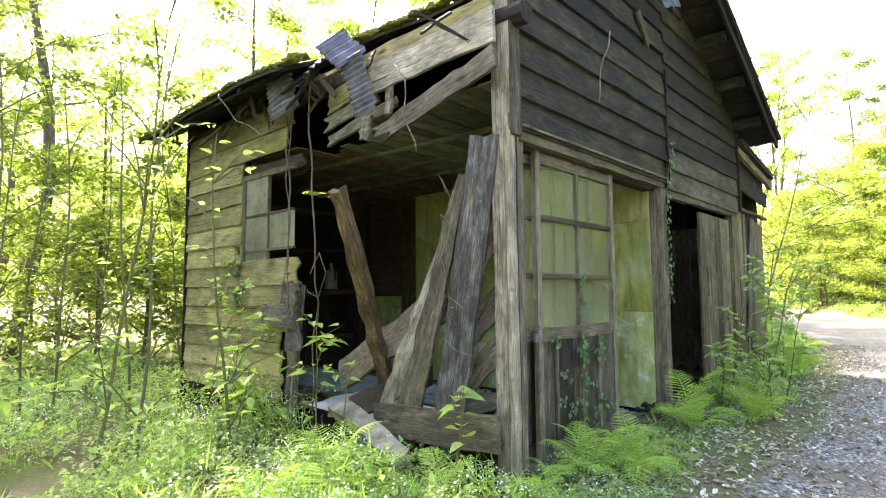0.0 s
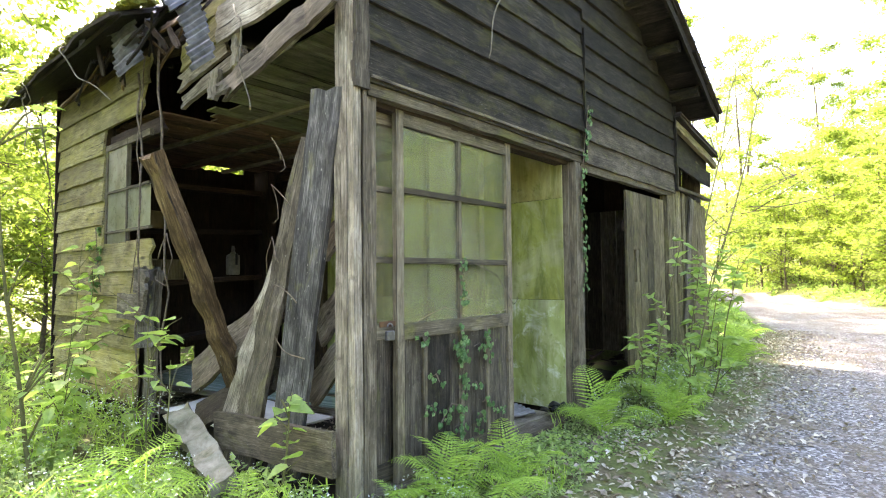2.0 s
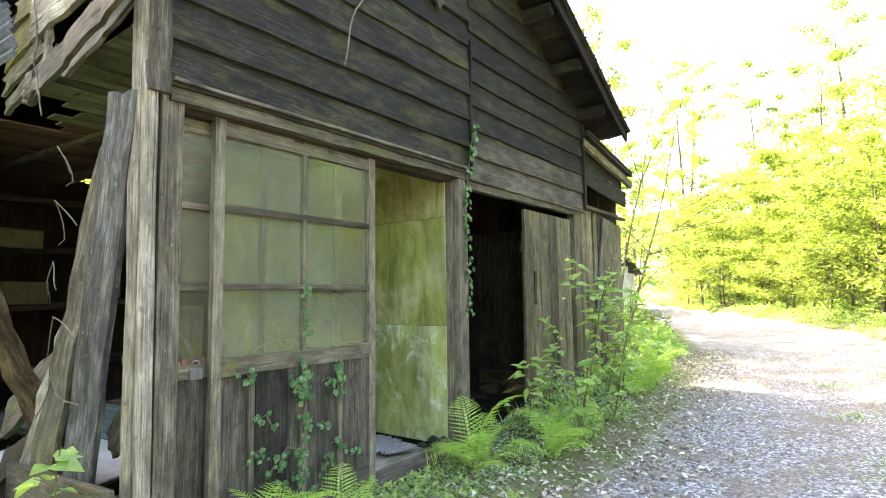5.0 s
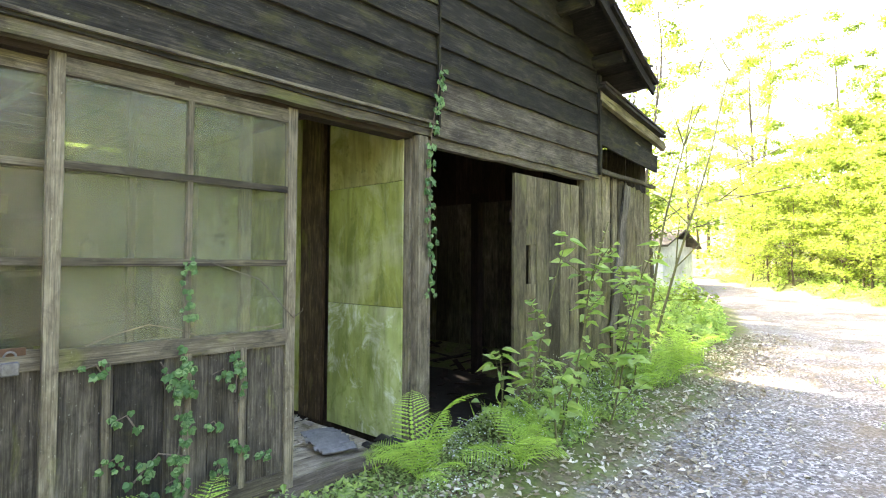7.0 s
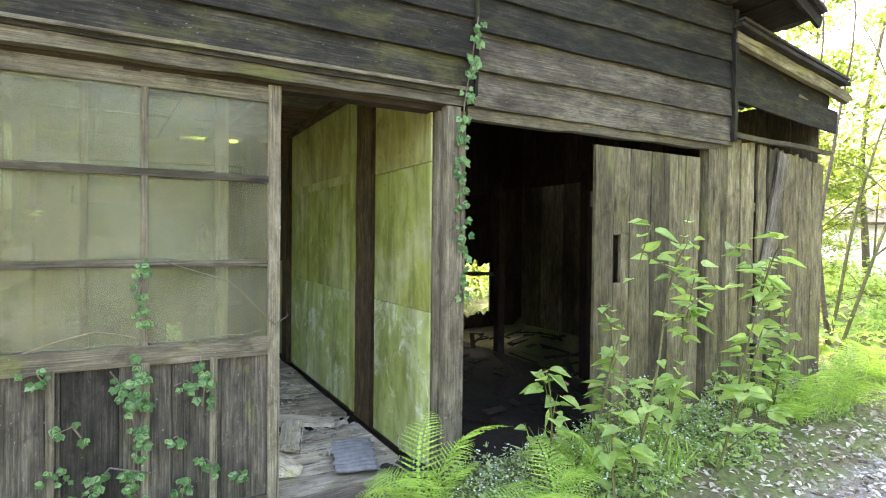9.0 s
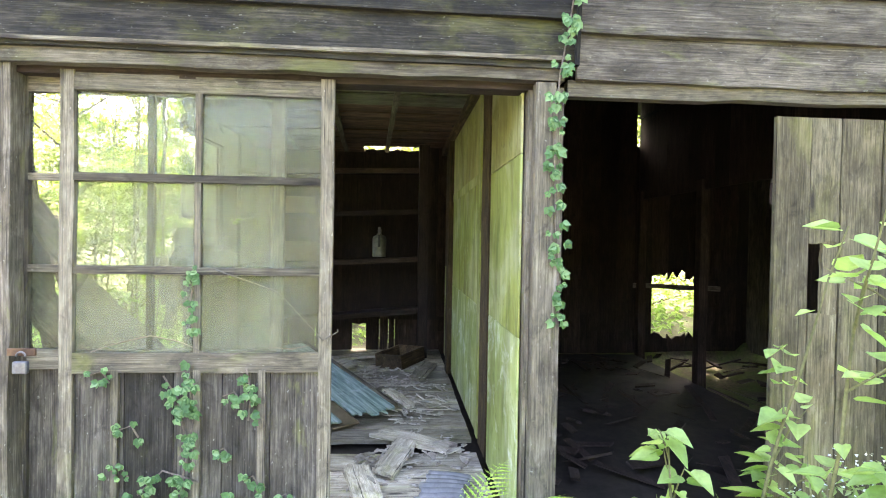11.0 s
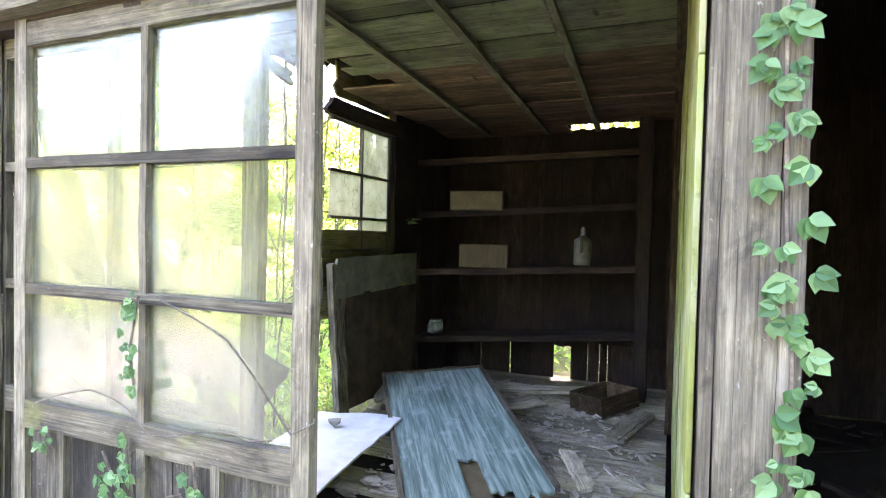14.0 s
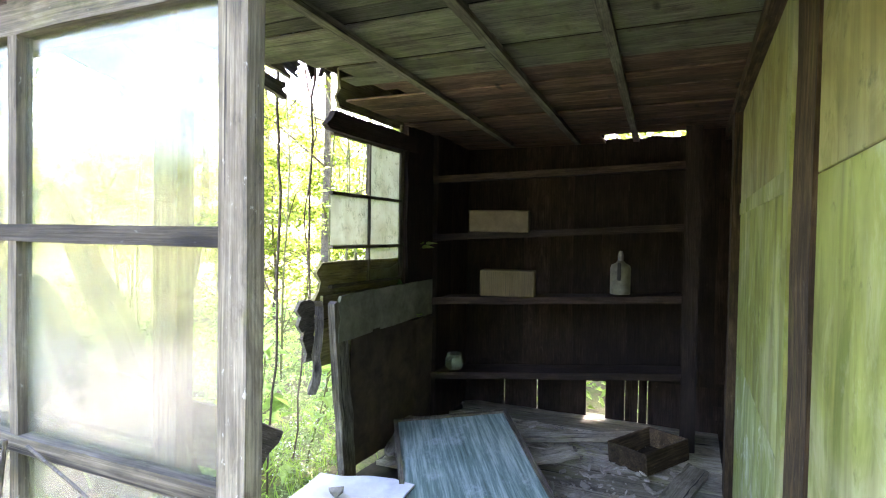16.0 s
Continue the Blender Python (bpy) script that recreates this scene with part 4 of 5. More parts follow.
def lumps(name, label, category, centres, size, mat, seed=1, kind="stuff"):
    """Many small uneven lumps in one mesh."""
    r = random.Random(seed)
    bm = bmesh.new()
    for c in centres:
        s = size * r.uniform(0.5, 1.3)
        got = bmesh.ops.create_icosphere(bm, subdivisions=1, radius=s)["verts"]
        for v in got:
            v.co = Vector((v.co.x * r.uniform(0.8, 1.4), v.co.y, v.co.z * 0.55)) + 0.35 * s * noise.noise_vector(v.co * 20 + Vector(c)) + Vector(c)
    return tagged(obj(name, bm, mat), label, category, kind=kind)


r = random.Random(17)
edge = []
for i in range(420):
    x = r.uniform(-6.9, -2.0)
    back = abs(r.gauss(0, 0.12))
    yy = (2.19 if x < -3.7 else 2.56) + back
    edge.append((x, yy, roof_z(yy) + sag(x, yy) + 0.07 + 0.02 * r.random()))
lumps("moss", "yellow-green moss along the roof edge", "moss", edge, 0.045, MOSS, 4)
edge = [(r.uniform(-1.58, -1.48), yy, roof_z(yy) + 0.06) for yy in [r.uniform(4.2, 7.8) for _ in range(90)]]
lumps("moss", "dark moss along the barge edge", "moss", edge, 0.03, FELT, 6)
r = random.Random(19)
splinters = thing("roof_splinters", "splintered battens sticking out of the broken eave", "roof battens", (0, 2.4, 3.0))
for i in range(30):
    x = r.uniform(-4.9, -3.4) if i < 14 else r.uniform(-6.9, -2.1)
    L = r.uniform(0.15, 0.5)
    board("splinter", (x, r.uniform(-.08, .15), r.uniform(-.02, .18)), (x + r.uniform(-.45, .45), r.uniform(-.12, .12), r.uniform(-.22, .12)), r.uniform(0.02, 0.05), 0.015, r.choice((ROT_WOOD, SHADED_ROOF_WOOD, SHADED_WOOD)), splinters, face=(0, -1, 0.3), ragged=(0.02, 0.04), seg=4)


# scraps on the gable
loose_board("short grey board nailed on the gable", (-1.86, 4.50, 3.74), (-1.86, 4.74, 3.50), 0.09, 0.02, GREY_WOOD, (1, 0, 0), name="board_scrap", category="board", group="scraps on the gable", ragged=(0.02, 0.02))
tin_sheet("bright torn scrap of iron under the ridge", (-1.66, 4.55, 3.74), (-1.60, 4.80, 3.82), 0.08, (1, 0.2, 0.3), TIN, seed=31)

# ---- vines ----
def strand(name, label, pts, rad, mat=VINE, wob=0.03, group="hanging vines", sub=6, seed=1):
    fine = []
    for i in range(len(pts) - 1):
        for k in range(sub):
            p = Vector(pts[i]).lerp(Vector(pts[i + 1]), k / sub)
            fine.append(p + wob * noise.noise_vector(p * 4 + Vector((seed, 0, 0))))
    fine.append(Vector(pts[-1]))
    bm = bmesh.new()
    tube(bm, fine, [rad * (1 - 0.4 * i / len(fine)) for i in range(len(fine))], 5)
    return tagged(obj(name, bm, mat, smooth=True), label, "vine", group)


VL = "thin brown vine hanging in the open side"
strand("vine", VL, [(-3.86, 2.50, 3.05), (-3.84, 2.52, 2.2), (-3.80, 2.55, 1.2), (-3.78, 2.50, 0.3)], 0.010, seed=2)
strand("vine", VL, [(-4.20, 2.48, 2.85), (-4.15, 2.50, 2.2), (-4.16, 2.50, 1.5), (-4.05, 2.46, 0.4)], 0.009, seed=5)
strand("vine", VL, [(-4.05, 2.48, 2.95), (-4.22, 2.50, 2.4), (-4.10, 2.50, 1.9), (-4.20, 2.46, 1.2)], 0.006, seed=9)
strand("vine", "looped tendril of a dead vine", [(-3.80, 2.50, 1.45), (-3.68, 2.50, 1.62), (-3.60, 2.5, 1.45), (-3.72, 2.5, 1.25), (-3.86, 2.5, 1.32)], 0.005, seed=7)
strand("vine", "pale tendril hanging over the roof edge", [(-6.2, 2.22, 3.2), (-6.05, 2.16, 3.0), (-6.15, 2.2, 2.75), (-6.0, 2.2, 2.5)], 0.007, PALE_WOOD, 0.08, seed=12)
strand("vine", "pale tendril hanging over the roof edge", [(-6.1, 2.22, 3.2), (-5.95, 2.16, 3.05), (-6.0, 2.2, 2.9)], 0.006, PALE_WOOD, 0.08, seed=15)
strand("vine", "pale tendril arching from the roof edge", [(-4.95, 2.25, 3.2), (-4.7, 2.12, 3.05), (-4.5, 2.2, 2.8), (-4.2, 2.3, 2.6)], 0.007, PALE_WOOD, 0.04, seed=13)
strand("vine", "dry tendril on the hanging board", [(-2.75, 2.48, 2.85), (-2.58, 2.42, 2.72), (-2.62, 2.4, 2.5), (-2.5, 2.42, 2.2)], 0.006, PALE_WOOD, 0.05, seed=21)
strand("vine", "dry stem hanging on the gable boards", [(-1.86, 3.95, 3.35), (-1.86, 3.85, 3.1), (-1.87, 3.75, 2.72)], 0.007, PALE_WOOD, 0.03, seed=23)
for i in range(5):
    strand("vine", "dry tendril by the leaning planks", [(-2.1 - 0.05 * i, 2.45, 0.9 + 0.25 * i), (-2.3, 2.42, 1.0 + 0.25 * i), (-2.5 + 0.06 * i, 2.45, 0.8 + 0.26 * i)], 0.0035, VINE, 0.06, seed=30 + i)
strand("vine", "dry runner on the glazed door", [(-1.925, 3.60, 1.42), (-1.925, 3.85, 1.30), (-1.92, 4.05, 1.10), (-1.92, 4.12, 1.15)], 0.0035, PALE_WOOD, 0.03, seed=41)
strand("vine", "dry runner on the glazed door", [(-1.925, 3.10, 1.05), (-1.925, 3.35, 1.12), (-1.925, 3.6, 1.03), (-1.92, 4.0, 1.08)], 0.003, VINE, 0.03, seed=42)

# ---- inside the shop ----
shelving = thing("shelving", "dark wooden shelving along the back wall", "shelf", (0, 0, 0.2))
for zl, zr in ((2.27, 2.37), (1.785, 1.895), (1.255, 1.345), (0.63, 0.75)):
    board("shelf", (-5.70, 2.66, zl - 0.215), (-6.10, 4.62, zr - 0.215), 0.30, 0.028, SHADED_WOOD, shelving, face=(0, 0, 1), warp=0.003)
    board("shelf_edge", (-5.545, 2.68, zl - 0.225), (-5.945, 4.60, zr - 0.225), 0.055, 0.02, SHADED_WOOD, shelving, face=(1, 0.2, 0), warp=0.003)
board("upright", (-5.97, 4.66, 0), (-5.97, 4.66, 2.42), 0.11, 0.30, SHADED_WOOD, shelving, face=(1, 0, 0))
board("upright", (-5.74, 2.675, 0), (-5.74, 2.675, 2.42), 0.30, 0.05, SHADED_WOOD, shelving, face=(0, -1, 0))


def carton(label, x, y0, y1, z, h, ridges):
    c = thing("cardboard_box", label, "box", (x, (y0 + y1) / 2, z), group="boxes on the shelves")
    c.matrix_basis = pose(x, (y0 + y1) / 2, z, 0, 0, 11)
    w = y1 - y0
    bm = bmesh.new()
    box(bm, (-0.20, -w / 2, 0), (0, w / 2, h), 0.006)
    body = part("body", bm, CARD, c)
    if ridges:
        for i in range(26):
            yy = -w / 2 + 0.012 + (w - 0.024) * i / 25
            part("ridge", box_bm((-0.002, yy - 0.004, 0.008), (0.005, yy + 0.004, h - 0.008), 0.001), CARD, body)
    else:
        part("flap", box_bm((-0.20, -w / 2, h), (0.01, w / 2, h + 0.006), 0.002), CARD, c, "creased cardboard flap")
    return c


carton("plain brown cardboard box on a shelf", -5.62, 2.99, 3.47, 1.815, 0.17, False)
carton("corrugated brown box on a shelf", -5.62, 3.09, 3.53, 1.296, 0.21, True)


def lathe(profile, sides=20):
    bm = bmesh.new()
    rings = [[bm.verts.new((rad * math.cos(2 * math.pi * j / sides), rad * math.sin(2 * math.pi * j / sides), zz)) for j in range(sides)] for rad, zz in profile]
    for a, b in zip(rings, rings[1:]):
        for j in range(sides):
            bm.faces.new((a[j], a[(j + 1) % sides], b[(j + 1) % sides], b[j]))
    bm.faces.new(rings[0][::-1])
    bm.faces.new(rings[-1])
    return bm


flask = thing("flask", "cream enamel flask with a black handle on a shelf", "flask", m=pose(-5.83, 4.16, 1.348))
flask_body = part("body", lathe([(0.070, 0), (0.076, 0.01), (0.077, 0.20), (0.070, 0.225), (0.030, 0.245), (0.026, 0.26)]), ENAMEL, flask, smooth=True)
part("stopper", lathe([(0.02, 0.26), (0.022, 0.30), (0.012, 0.335)], 12), STEEL, flask_body)
part("handle", box_bm((0.070, -0.014, 0.11), (0.088, 0.014, 0.245), 0.005), BLACK, flask_body, "black handle")
jar = thing("glass_jar", "small cloudy glass jar on the lowest shelf", "jar", (-5.62, 2.86, 0.665))
jar_body = part("body", lathe([(0.06, 0), (0.075, 0.02), (0.075, 0.08), (0.06, 0.11), (0.058, 0.12)], 18), JAR, jar, smooth=True)
part("rim", lathe([(0.062, 0.12), (0.062, 0.135), (0.05, 0.135)], 18), JAR, jar_body)

crate = thing("drawer", "old brown wooden drawer lying on the floor", "drawer", (-5.50, 4.42, 0.20), m=pose(-5.50, 4.42, 0.21, 3, 4, -35))
for nm, lo, hi in (("base", (-0.22, -0.17, 0), (0.22, 0.17, 0.012)), ("side", (-0.22, -0.17, 0.012), (0.22, -0.152, 0.15)), ("side", (-0.22, 0.152, 0.012), (0.22, 0.17, 0.15)), ("end", (-0.22, -0.152, 0.012), (-0.204, 0.152, 0.15)), ("end", (0.204, -0.152, 0.012), (0.22, 0.152, 0.15))):
    part(nm, box_bm(lo, hi, 0.003), ROT_WOOD, crate)

# peeling teal door lying on the debris
m = along((-3.44, 4.065, 0.255), (-5.05, 3.08, 0.46), (0.12, 0.0, 1))
teal = thing("fallen_door", "fallen teal-painted door panel with a split lower end", "door", m=m)
L, W = 1.89, 0.80
SEED[0] += 1
n = 7
for i in range(n):
    yy = -W / 2 + W * (i + 0.5) / n
    start = (0.0, 0.02, 0.05, 0.42, 0.04, 0.0, 0.03)[n - 1 - i]
    SEED[0] += 1
    part("slat", plank_bm(L - start, W / n + 0.001, 0.014, SEED[0], 10, (0.07, 0), 0.0015), TEAL, teal, m=pose(start, yy, 0.0))
for yy in (-W / 2, W / 2):
    SEED[0] += 1
    part("edge_strip", plank_bm(L - 0.05, 0.03, 0.035, SEED[0], 8, (0.04, 0), 0.001), GREY_WOOD, teal, m=pose(0.05, yy, 0.004))
part("end_strip", box_bm((L - 0.03, -W / 2, -0.012), (L, W / 2, 0.022), 0.002), GREY_WOOD, teal)
SEED[0] += 1
part("inner_board", plank_bm(0.55, 0.2, 0.012, SEED[0], 6, (0.03, 0), 0.002), CARD, teal, "bare tan board under the split", m=pose(0.0, 0.03, -0.03))

sheet = thing("white_board", "dirty white sheet of board lying on rubble", "board", m=along((-2.95, 3.04, 0.31), (-4.12, 2.96, 0.35), (0.03, -0.03, 1)))
SEED[0] += 1
part("sheet", plank_bm(1.18, 0.60, 0.012, SEED[0], 10, (0.04, 0.05), 0.006), WHITE_BOARD, sheet)
stone = lumps("stone", "small brown stone on the white board", "stone", [(-3.85, 2.92, 0.375)], 0.05, STONE, 9, kind="thing")
r = random.Random(33)
for i, (a, b, w) in enumerate((((-3.1, 2.85, 0.24), (-3.4, 3.25, 0.27), 0.2), ((-3.9, 2.8, 0.28), (-4.0, 3.2, 0.29), 0.2), ((-4.6, 2.85, 0.28), (-5.2, 2.70, 0.36), 0.14), ((-5.0, 3.62, 0.25), (-5.3, 3.95, 0.27), 0.16), ((-4.7, 4.55, 0.23), (-5.5, 4.75, 0.22), 0.15), ((-5.4, 3.5, 0.26), (-5.9, 4.4, 0.25), 0.12), ((-3.3, 4.25, 0.235), (-3.0, 4.75, 0.22), 0.16), ((-2.6, 4.3, 0.225), (-3.1, 4.45, 0.235), 0.14), ((-2.3, 4.25, 0.22), (-2.75, 4.15, 0.22), 0.16), ((-3.9, 4.5, 0.22), (-4.4, 4.3, 0.225), 0.10), ((-5.0, 2.95, 0.3), (-5.75, 3.25, 0.3), 0.15))):
    loose_board("broken floor plank lying loose in the rubble", a, b, w, 0.025, FLOOR_WOOD, (0.05, 0.1, 1), ragged=(0.05, 0.05), group="broken floor planks")
def flake(bm, r, at, size):
    """A thin uneven chip lying at a slant."""
    k = r.randint(4, 6)
    slim = r.uniform(0.15, 0.75)
    turn = Matrix.Translation(at) @ Euler((r.uniform(-.3, .3), r.uniform(-.3, .3), r.uniform(0, 6.3))).to_matrix().to_4x4()
    thick = r.uniform(0.002, 0.010)
    low, top = [], []
    for q in range(k):
        a = 2 * math.pi * (q + r.uniform(-.3, .3)) / k
        d = size * r.uniform(0.6, 1.2)
        low.append(bm.verts.new(turn @ Vector((math.cos(a) * d, math.sin(a) * d * slim, 0))))
        top.append(bm.verts.new(turn @ Vector((math.cos(a) * d, math.sin(a) * d * slim, thick))))
    bm.faces.new(top)
    bm.faces.new(low[::-1])
    for q in range(k):
        bm.faces.new((low[q], low[(q + 1) % k], top[(q + 1) % k], top[q]))


bm = bmesh.new()
for i in range(1700):
    x, yy = r.uniform(-5.9, -2.1), r.uniform(3.3, 4.82)
    if x < -4.6:
        yy = r.uniform(2.8, 4.7)
    elif noise.noise((x * 1.6, yy * 1.6, 5.0)) < -0.12:
        continue
    flake(bm, r, (x, yy, FLOOR + r.uniform(0.0, 0.03)), r.choice((0.008, 0.012, 0.02, 0.02, 0.035, 0.06)))
tagged(obj("debris", bm, DEBRIS), "flakes of rotten wood and board strewn on the floor", "debris", kind="stuff")
r = random.Random(35)
bm = bmesh.new()
for i in range(160):
    x, yy = r.uniform(-6.2, -2.0), r.uniform(5.1, 8.6)
    L = r.uniform(0.05, 0.45)
    before = len(bm.verts)
    box(bm, (-L / 2, -0.03, 0), (L / 2, 0.03, r.uniform(0.005, 0.02)))
    bm.verts.ensure_lookup_table()
    turn = Matrix.Translation((x, yy, 0.13 + r.uniform(0.0, 0.06))) @ Euler((r.uniform(-.4, .4), r.uniform(-.4, .4), r.uniform(0, 6.3))).to_matrix().to_4x4()
    for v in bm.verts[before:]:
        v.co = turn @ v.co
# Scraps take the near-black inside wood so that the bay stays dim.
tagged(obj("debris", bm, SHADED_WOOD), "broken wood scraps strewn on the dark earth floor", "debris", kind="stuff")
bag = lumps("black_bag", "crumpled black plastic bag by the threshold", "bag", [(-1.98, 4.72, 0.27), (-2.03, 4.80, 0.28), (-1.95, 4.84, 0.26), (-2.06, 4.70, 0.26)], 0.06, BLACK, 3, kind="thing")
padlock = thing("padlock", "small old padlock hanging at the door frame", "padlock", (-1.885, 2.86, 1.02))
part("body", box_bm((-0.012, -0.028, -0.05), (0.012, 0.028, 0.0), 0.004), STEEL, padlock)
bm = bmesh.new()
tube(bm, [(0, 0.018 * math.cos(a), 0.02 + 0.018 * math.sin(a)) for a in np.linspace(0, math.pi, 9)], [0.004] * 9, 6)
part("shackle", bm, STEEL, padlock)
part("hasp", box_bm((-0.02, -0.06, 0.02), (-0.008, 0.05, 0.05), 0.002), RUST, padlock)


# ---- plants ----
def unit(a):
    return a / (np.linalg.norm(a, axis=1, keepdims=True) + 1e-9)


def blades(name, base, ahead, up, length, width, mat, outline=((0.12, 0.32), (0.38, 0.5), (0.7, 0.3)), fold=0.18, droop=0.15):
    """Many broad leaves as one mesh: each two halves, folded along the rib, after one outline."""
    base, ahead, up = (np.asarray(a, dtype=float) for a in (base, ahead, up))
    length, width = np.asarray(length, dtype=float)[:, None], np.asarray(width, dtype=float)[:, None]
    ahead = unit(ahead)
    side = unit(np.cross(ahead, up))
    up = np.cross(side, ahead)
    cols = [base]
    for s in (1, -1):
        for u, w in outline:
            cols.append(base + ahead * length * u + side * s * width * w + up * (width * w * fold * 2 - droop * length * u * u))
    cols.append(base + ahead * length - up * droop * length)
    k = len(outline)
    verts = np.stack(cols, axis=1).reshape(-1, 3)
    idx = (np.arange(len(base)) * (2 * k + 2))[:, None]
    fa = idx + np.array([[0] + [2 * k + 1] + list(range(k, 0, -1))])
    fb = idx + np.array([[0] + list(range(k + 1, 2 * k + 1)) + [2 * k + 1]])
    me = bpy.data.meshes.new(name)
    me.from_pydata(verts.tolist(), [], np.concatenate([fa, fb]).tolist())
    me.materials.append(mat)
    return me


HEART = ((-0.06, 0.22), (0.08, 0.45), (0.32, 0.5), (0.65, 0.27))

def frond_mesh(seed, length):
    """A fern frond: an arching rib with toothed leaflets on both sides."""
    g = np.random.default_rng(seed)
    n = 21
    base, ahead, up, ln, wd = [], [], [], [], []
    rise_, out = 1.15, 0.78

    def rib(u):
        return np.array((length * out * u, 0.0, length * (rise_ * u - 0.85 * u * u)))

    for i in range(n):
        u = 0.10 + 0.88 * i / (n - 1)
        p = rib(u)
        t = rib(u + 0.02) - rib(u - 0.02)
        t = t / np.linalg.norm(t)
        size = length * 0.22 * math.sin(math.pi * min(1, (u * 0.86 + 0.16))) ** 0.8 * (1.0 if u < 0.9 else 0.6)
        for s in (1, -1):
            a = np.array((0, s, 0)) * 0.92 + t * 0.42 + np.array((0, 0, -0.10 + 0.06 * g.normal()))
            nrm = np.cross(t, np.array((0, 1, 0)))
            nrm = nrm if nrm[2] > 0 else -nrm
            m = 6
            for q in range(m):
                v = q / m
                for w in (1, -1):
                    base.append(p + a * size * v)
                    ahead.append(a * 0.75 + w * t * 0.55)
                    up.append(nrm)
                    ln.append(size * 0.10 * (1 - 0.7 * v))
                    wd.append(size * 0.10 * (1 - 0.6 * v))
            base.append(p)
            ahead.append(a)
            up.append(nrm)
            ln.append(size)
            wd.append(size * 0.07)
    me = leaf_mesh("frond", base, ahead, up, ln, wd, LEAF_FERN, fold=0.1, blunt=0.4)
    bm = bmesh.new()
    bm.from_mesh(me)
    tube(bm, [rib(u) for u in np.linspace(0, 0.98, 9)], [0.004 * length * (1.15 - u) for u in np.linspace(0, 0.98, 9)], 4)
    bm.to_mesh(me)
    bm.free()
    return me


FRONDS = [frond_mesh(i, L) for i, L in enumerate((0.74, 0.66, 0.6, 0.5))]


def fern(at, count, size, seed, label="bright green fern with arching fronds"):
    r = random.Random(seed)
    f = thing("fern", label, "fern", at, group="ferns by the shed")
    for i in range(count):
        fr = new("frond", FRONDS[r.randrange(4)])
        s = size * r.uniform(0.55, 1.12)
        fr.matrix_basis = Matrix.LocRotScale((r.uniform(-.04, .04), r.uniform(-.04, .04), 0), Euler((r.uniform(-.35, .35), r.uniform(-0.75, 0.45), 2 * math.pi * (i + r.uniform(-.3, .3)) / count)), (s, s, s))
        fr.parent = f
    return f


for i, (x, yy, n, s) in enumerate(((-1.72, 3.08, 13, 0.82), (-1.52, 3.42, 11, 0.78), (-1.60, 4.72, 13, 1.0), (-1.30, 5.25, 11, 0.95), (-1.48, 5.6, 8, 0.7), (-1.75, 2.75, 8, 0.7), (-2.5, 1.75, 9, 0.9), (-2.2, 1.2, 9, 0.9), (-2.0, 2.1, 7, 0.7), (-3.2, 1.2, 8, 0.8), (-1.45, 7.6, 10, 0.9), (-1.5, 8.4, 10, 0.9), (-1.8, 9.4, 10, 1.0), (-2.9, 2.0, 8, 0.8), (-1.15, 4.4, 4, 0.35), (-1.0, 2.3, 6, 0.55), (0.95, 5.4, 7, 0.5))):
    fern((x, yy, rise(x, yy) + 0.02), n, s, 60 + i)


def stem_plant(name, label, category, base, top, leaf_n, leaf_len, mat, seed, rad=0.008, branches=3, group="", start=0.3, outline=HEART, spread=0.35, wide=0.8):
    """A thin upright stem with side shoots and stalked leaves."""
    r = random.Random(seed)
    base, top = Vector(base), Vector(top)
    p = thing(name, label, category, base, group=group)
    bm = bmesh.new()
    lines = []
    h = (top - base).length
    main = []
    for i in range(9):
        u = i / 8
        q = (top - base) * u + h * 0.035 * noise.noise_vector((seed * 1.7, u * 2.5, 0.0)) * (u ** 0.5)
        main.append(q)
    tube(bm, main, [rad * (1 - 0.7 * i / 8) for i in range(9)], 6)
    lines.append(main[int(start * 8):])
    for b in range(branches):
        i = r.randint(max(1, int(start * 8) - 1), 7)
        d = Vector((r.uniform(-1, 1), r.uniform(-1, 1), r.uniform(0.3, 1.1))).normalized() * h * spread * r.uniform(0.5, 1)
        q = [main[i], main[i] + d * 0.5 + Vector((0, 0, 0.02 * h)), main[i] + d]
        twig = bmesh.new()
        tube(twig, q, [rad * 0.5, rad * 0.4, rad * 0.15], 5)
        part("branch", twig, STEM, p)
        lines.append(q)
    part("stem", bm, STEM, p)
    bs, ah, up, ln = [], [], [], []
    for k in range(leaf_n):
        line = lines[k % len(lines)]
        u = r.uniform(0.05, 1.0) * (len(line) - 1)
        i = min(int(u), len(line) - 2)
        q = line[i].lerp(line[i + 1], u - i)
        d = Vector((r.uniform(-1, 1), r.uniform(-1, 1), r.uniform(-0.25, 0.25)))
        d.normalize()
        bs.append(q + d * leaf_len * 0.25)
        ah.append(d)
        up.append(Vector((r.uniform(-.5, .5), r.uniform(-.5, .5), 1)))
        ln.append(leaf_len * r.uniform(0.45, 1.15))
    me = blades("leaves", bs, ah, up, ln, np.array(ln) * wide, mat, outline)
    lv = new("leaves", me)
    lv.parent = p
    return p


# young shoots in front of the right bay
SH = "leafy green shoot with heart-shaped leaves beside the board door"
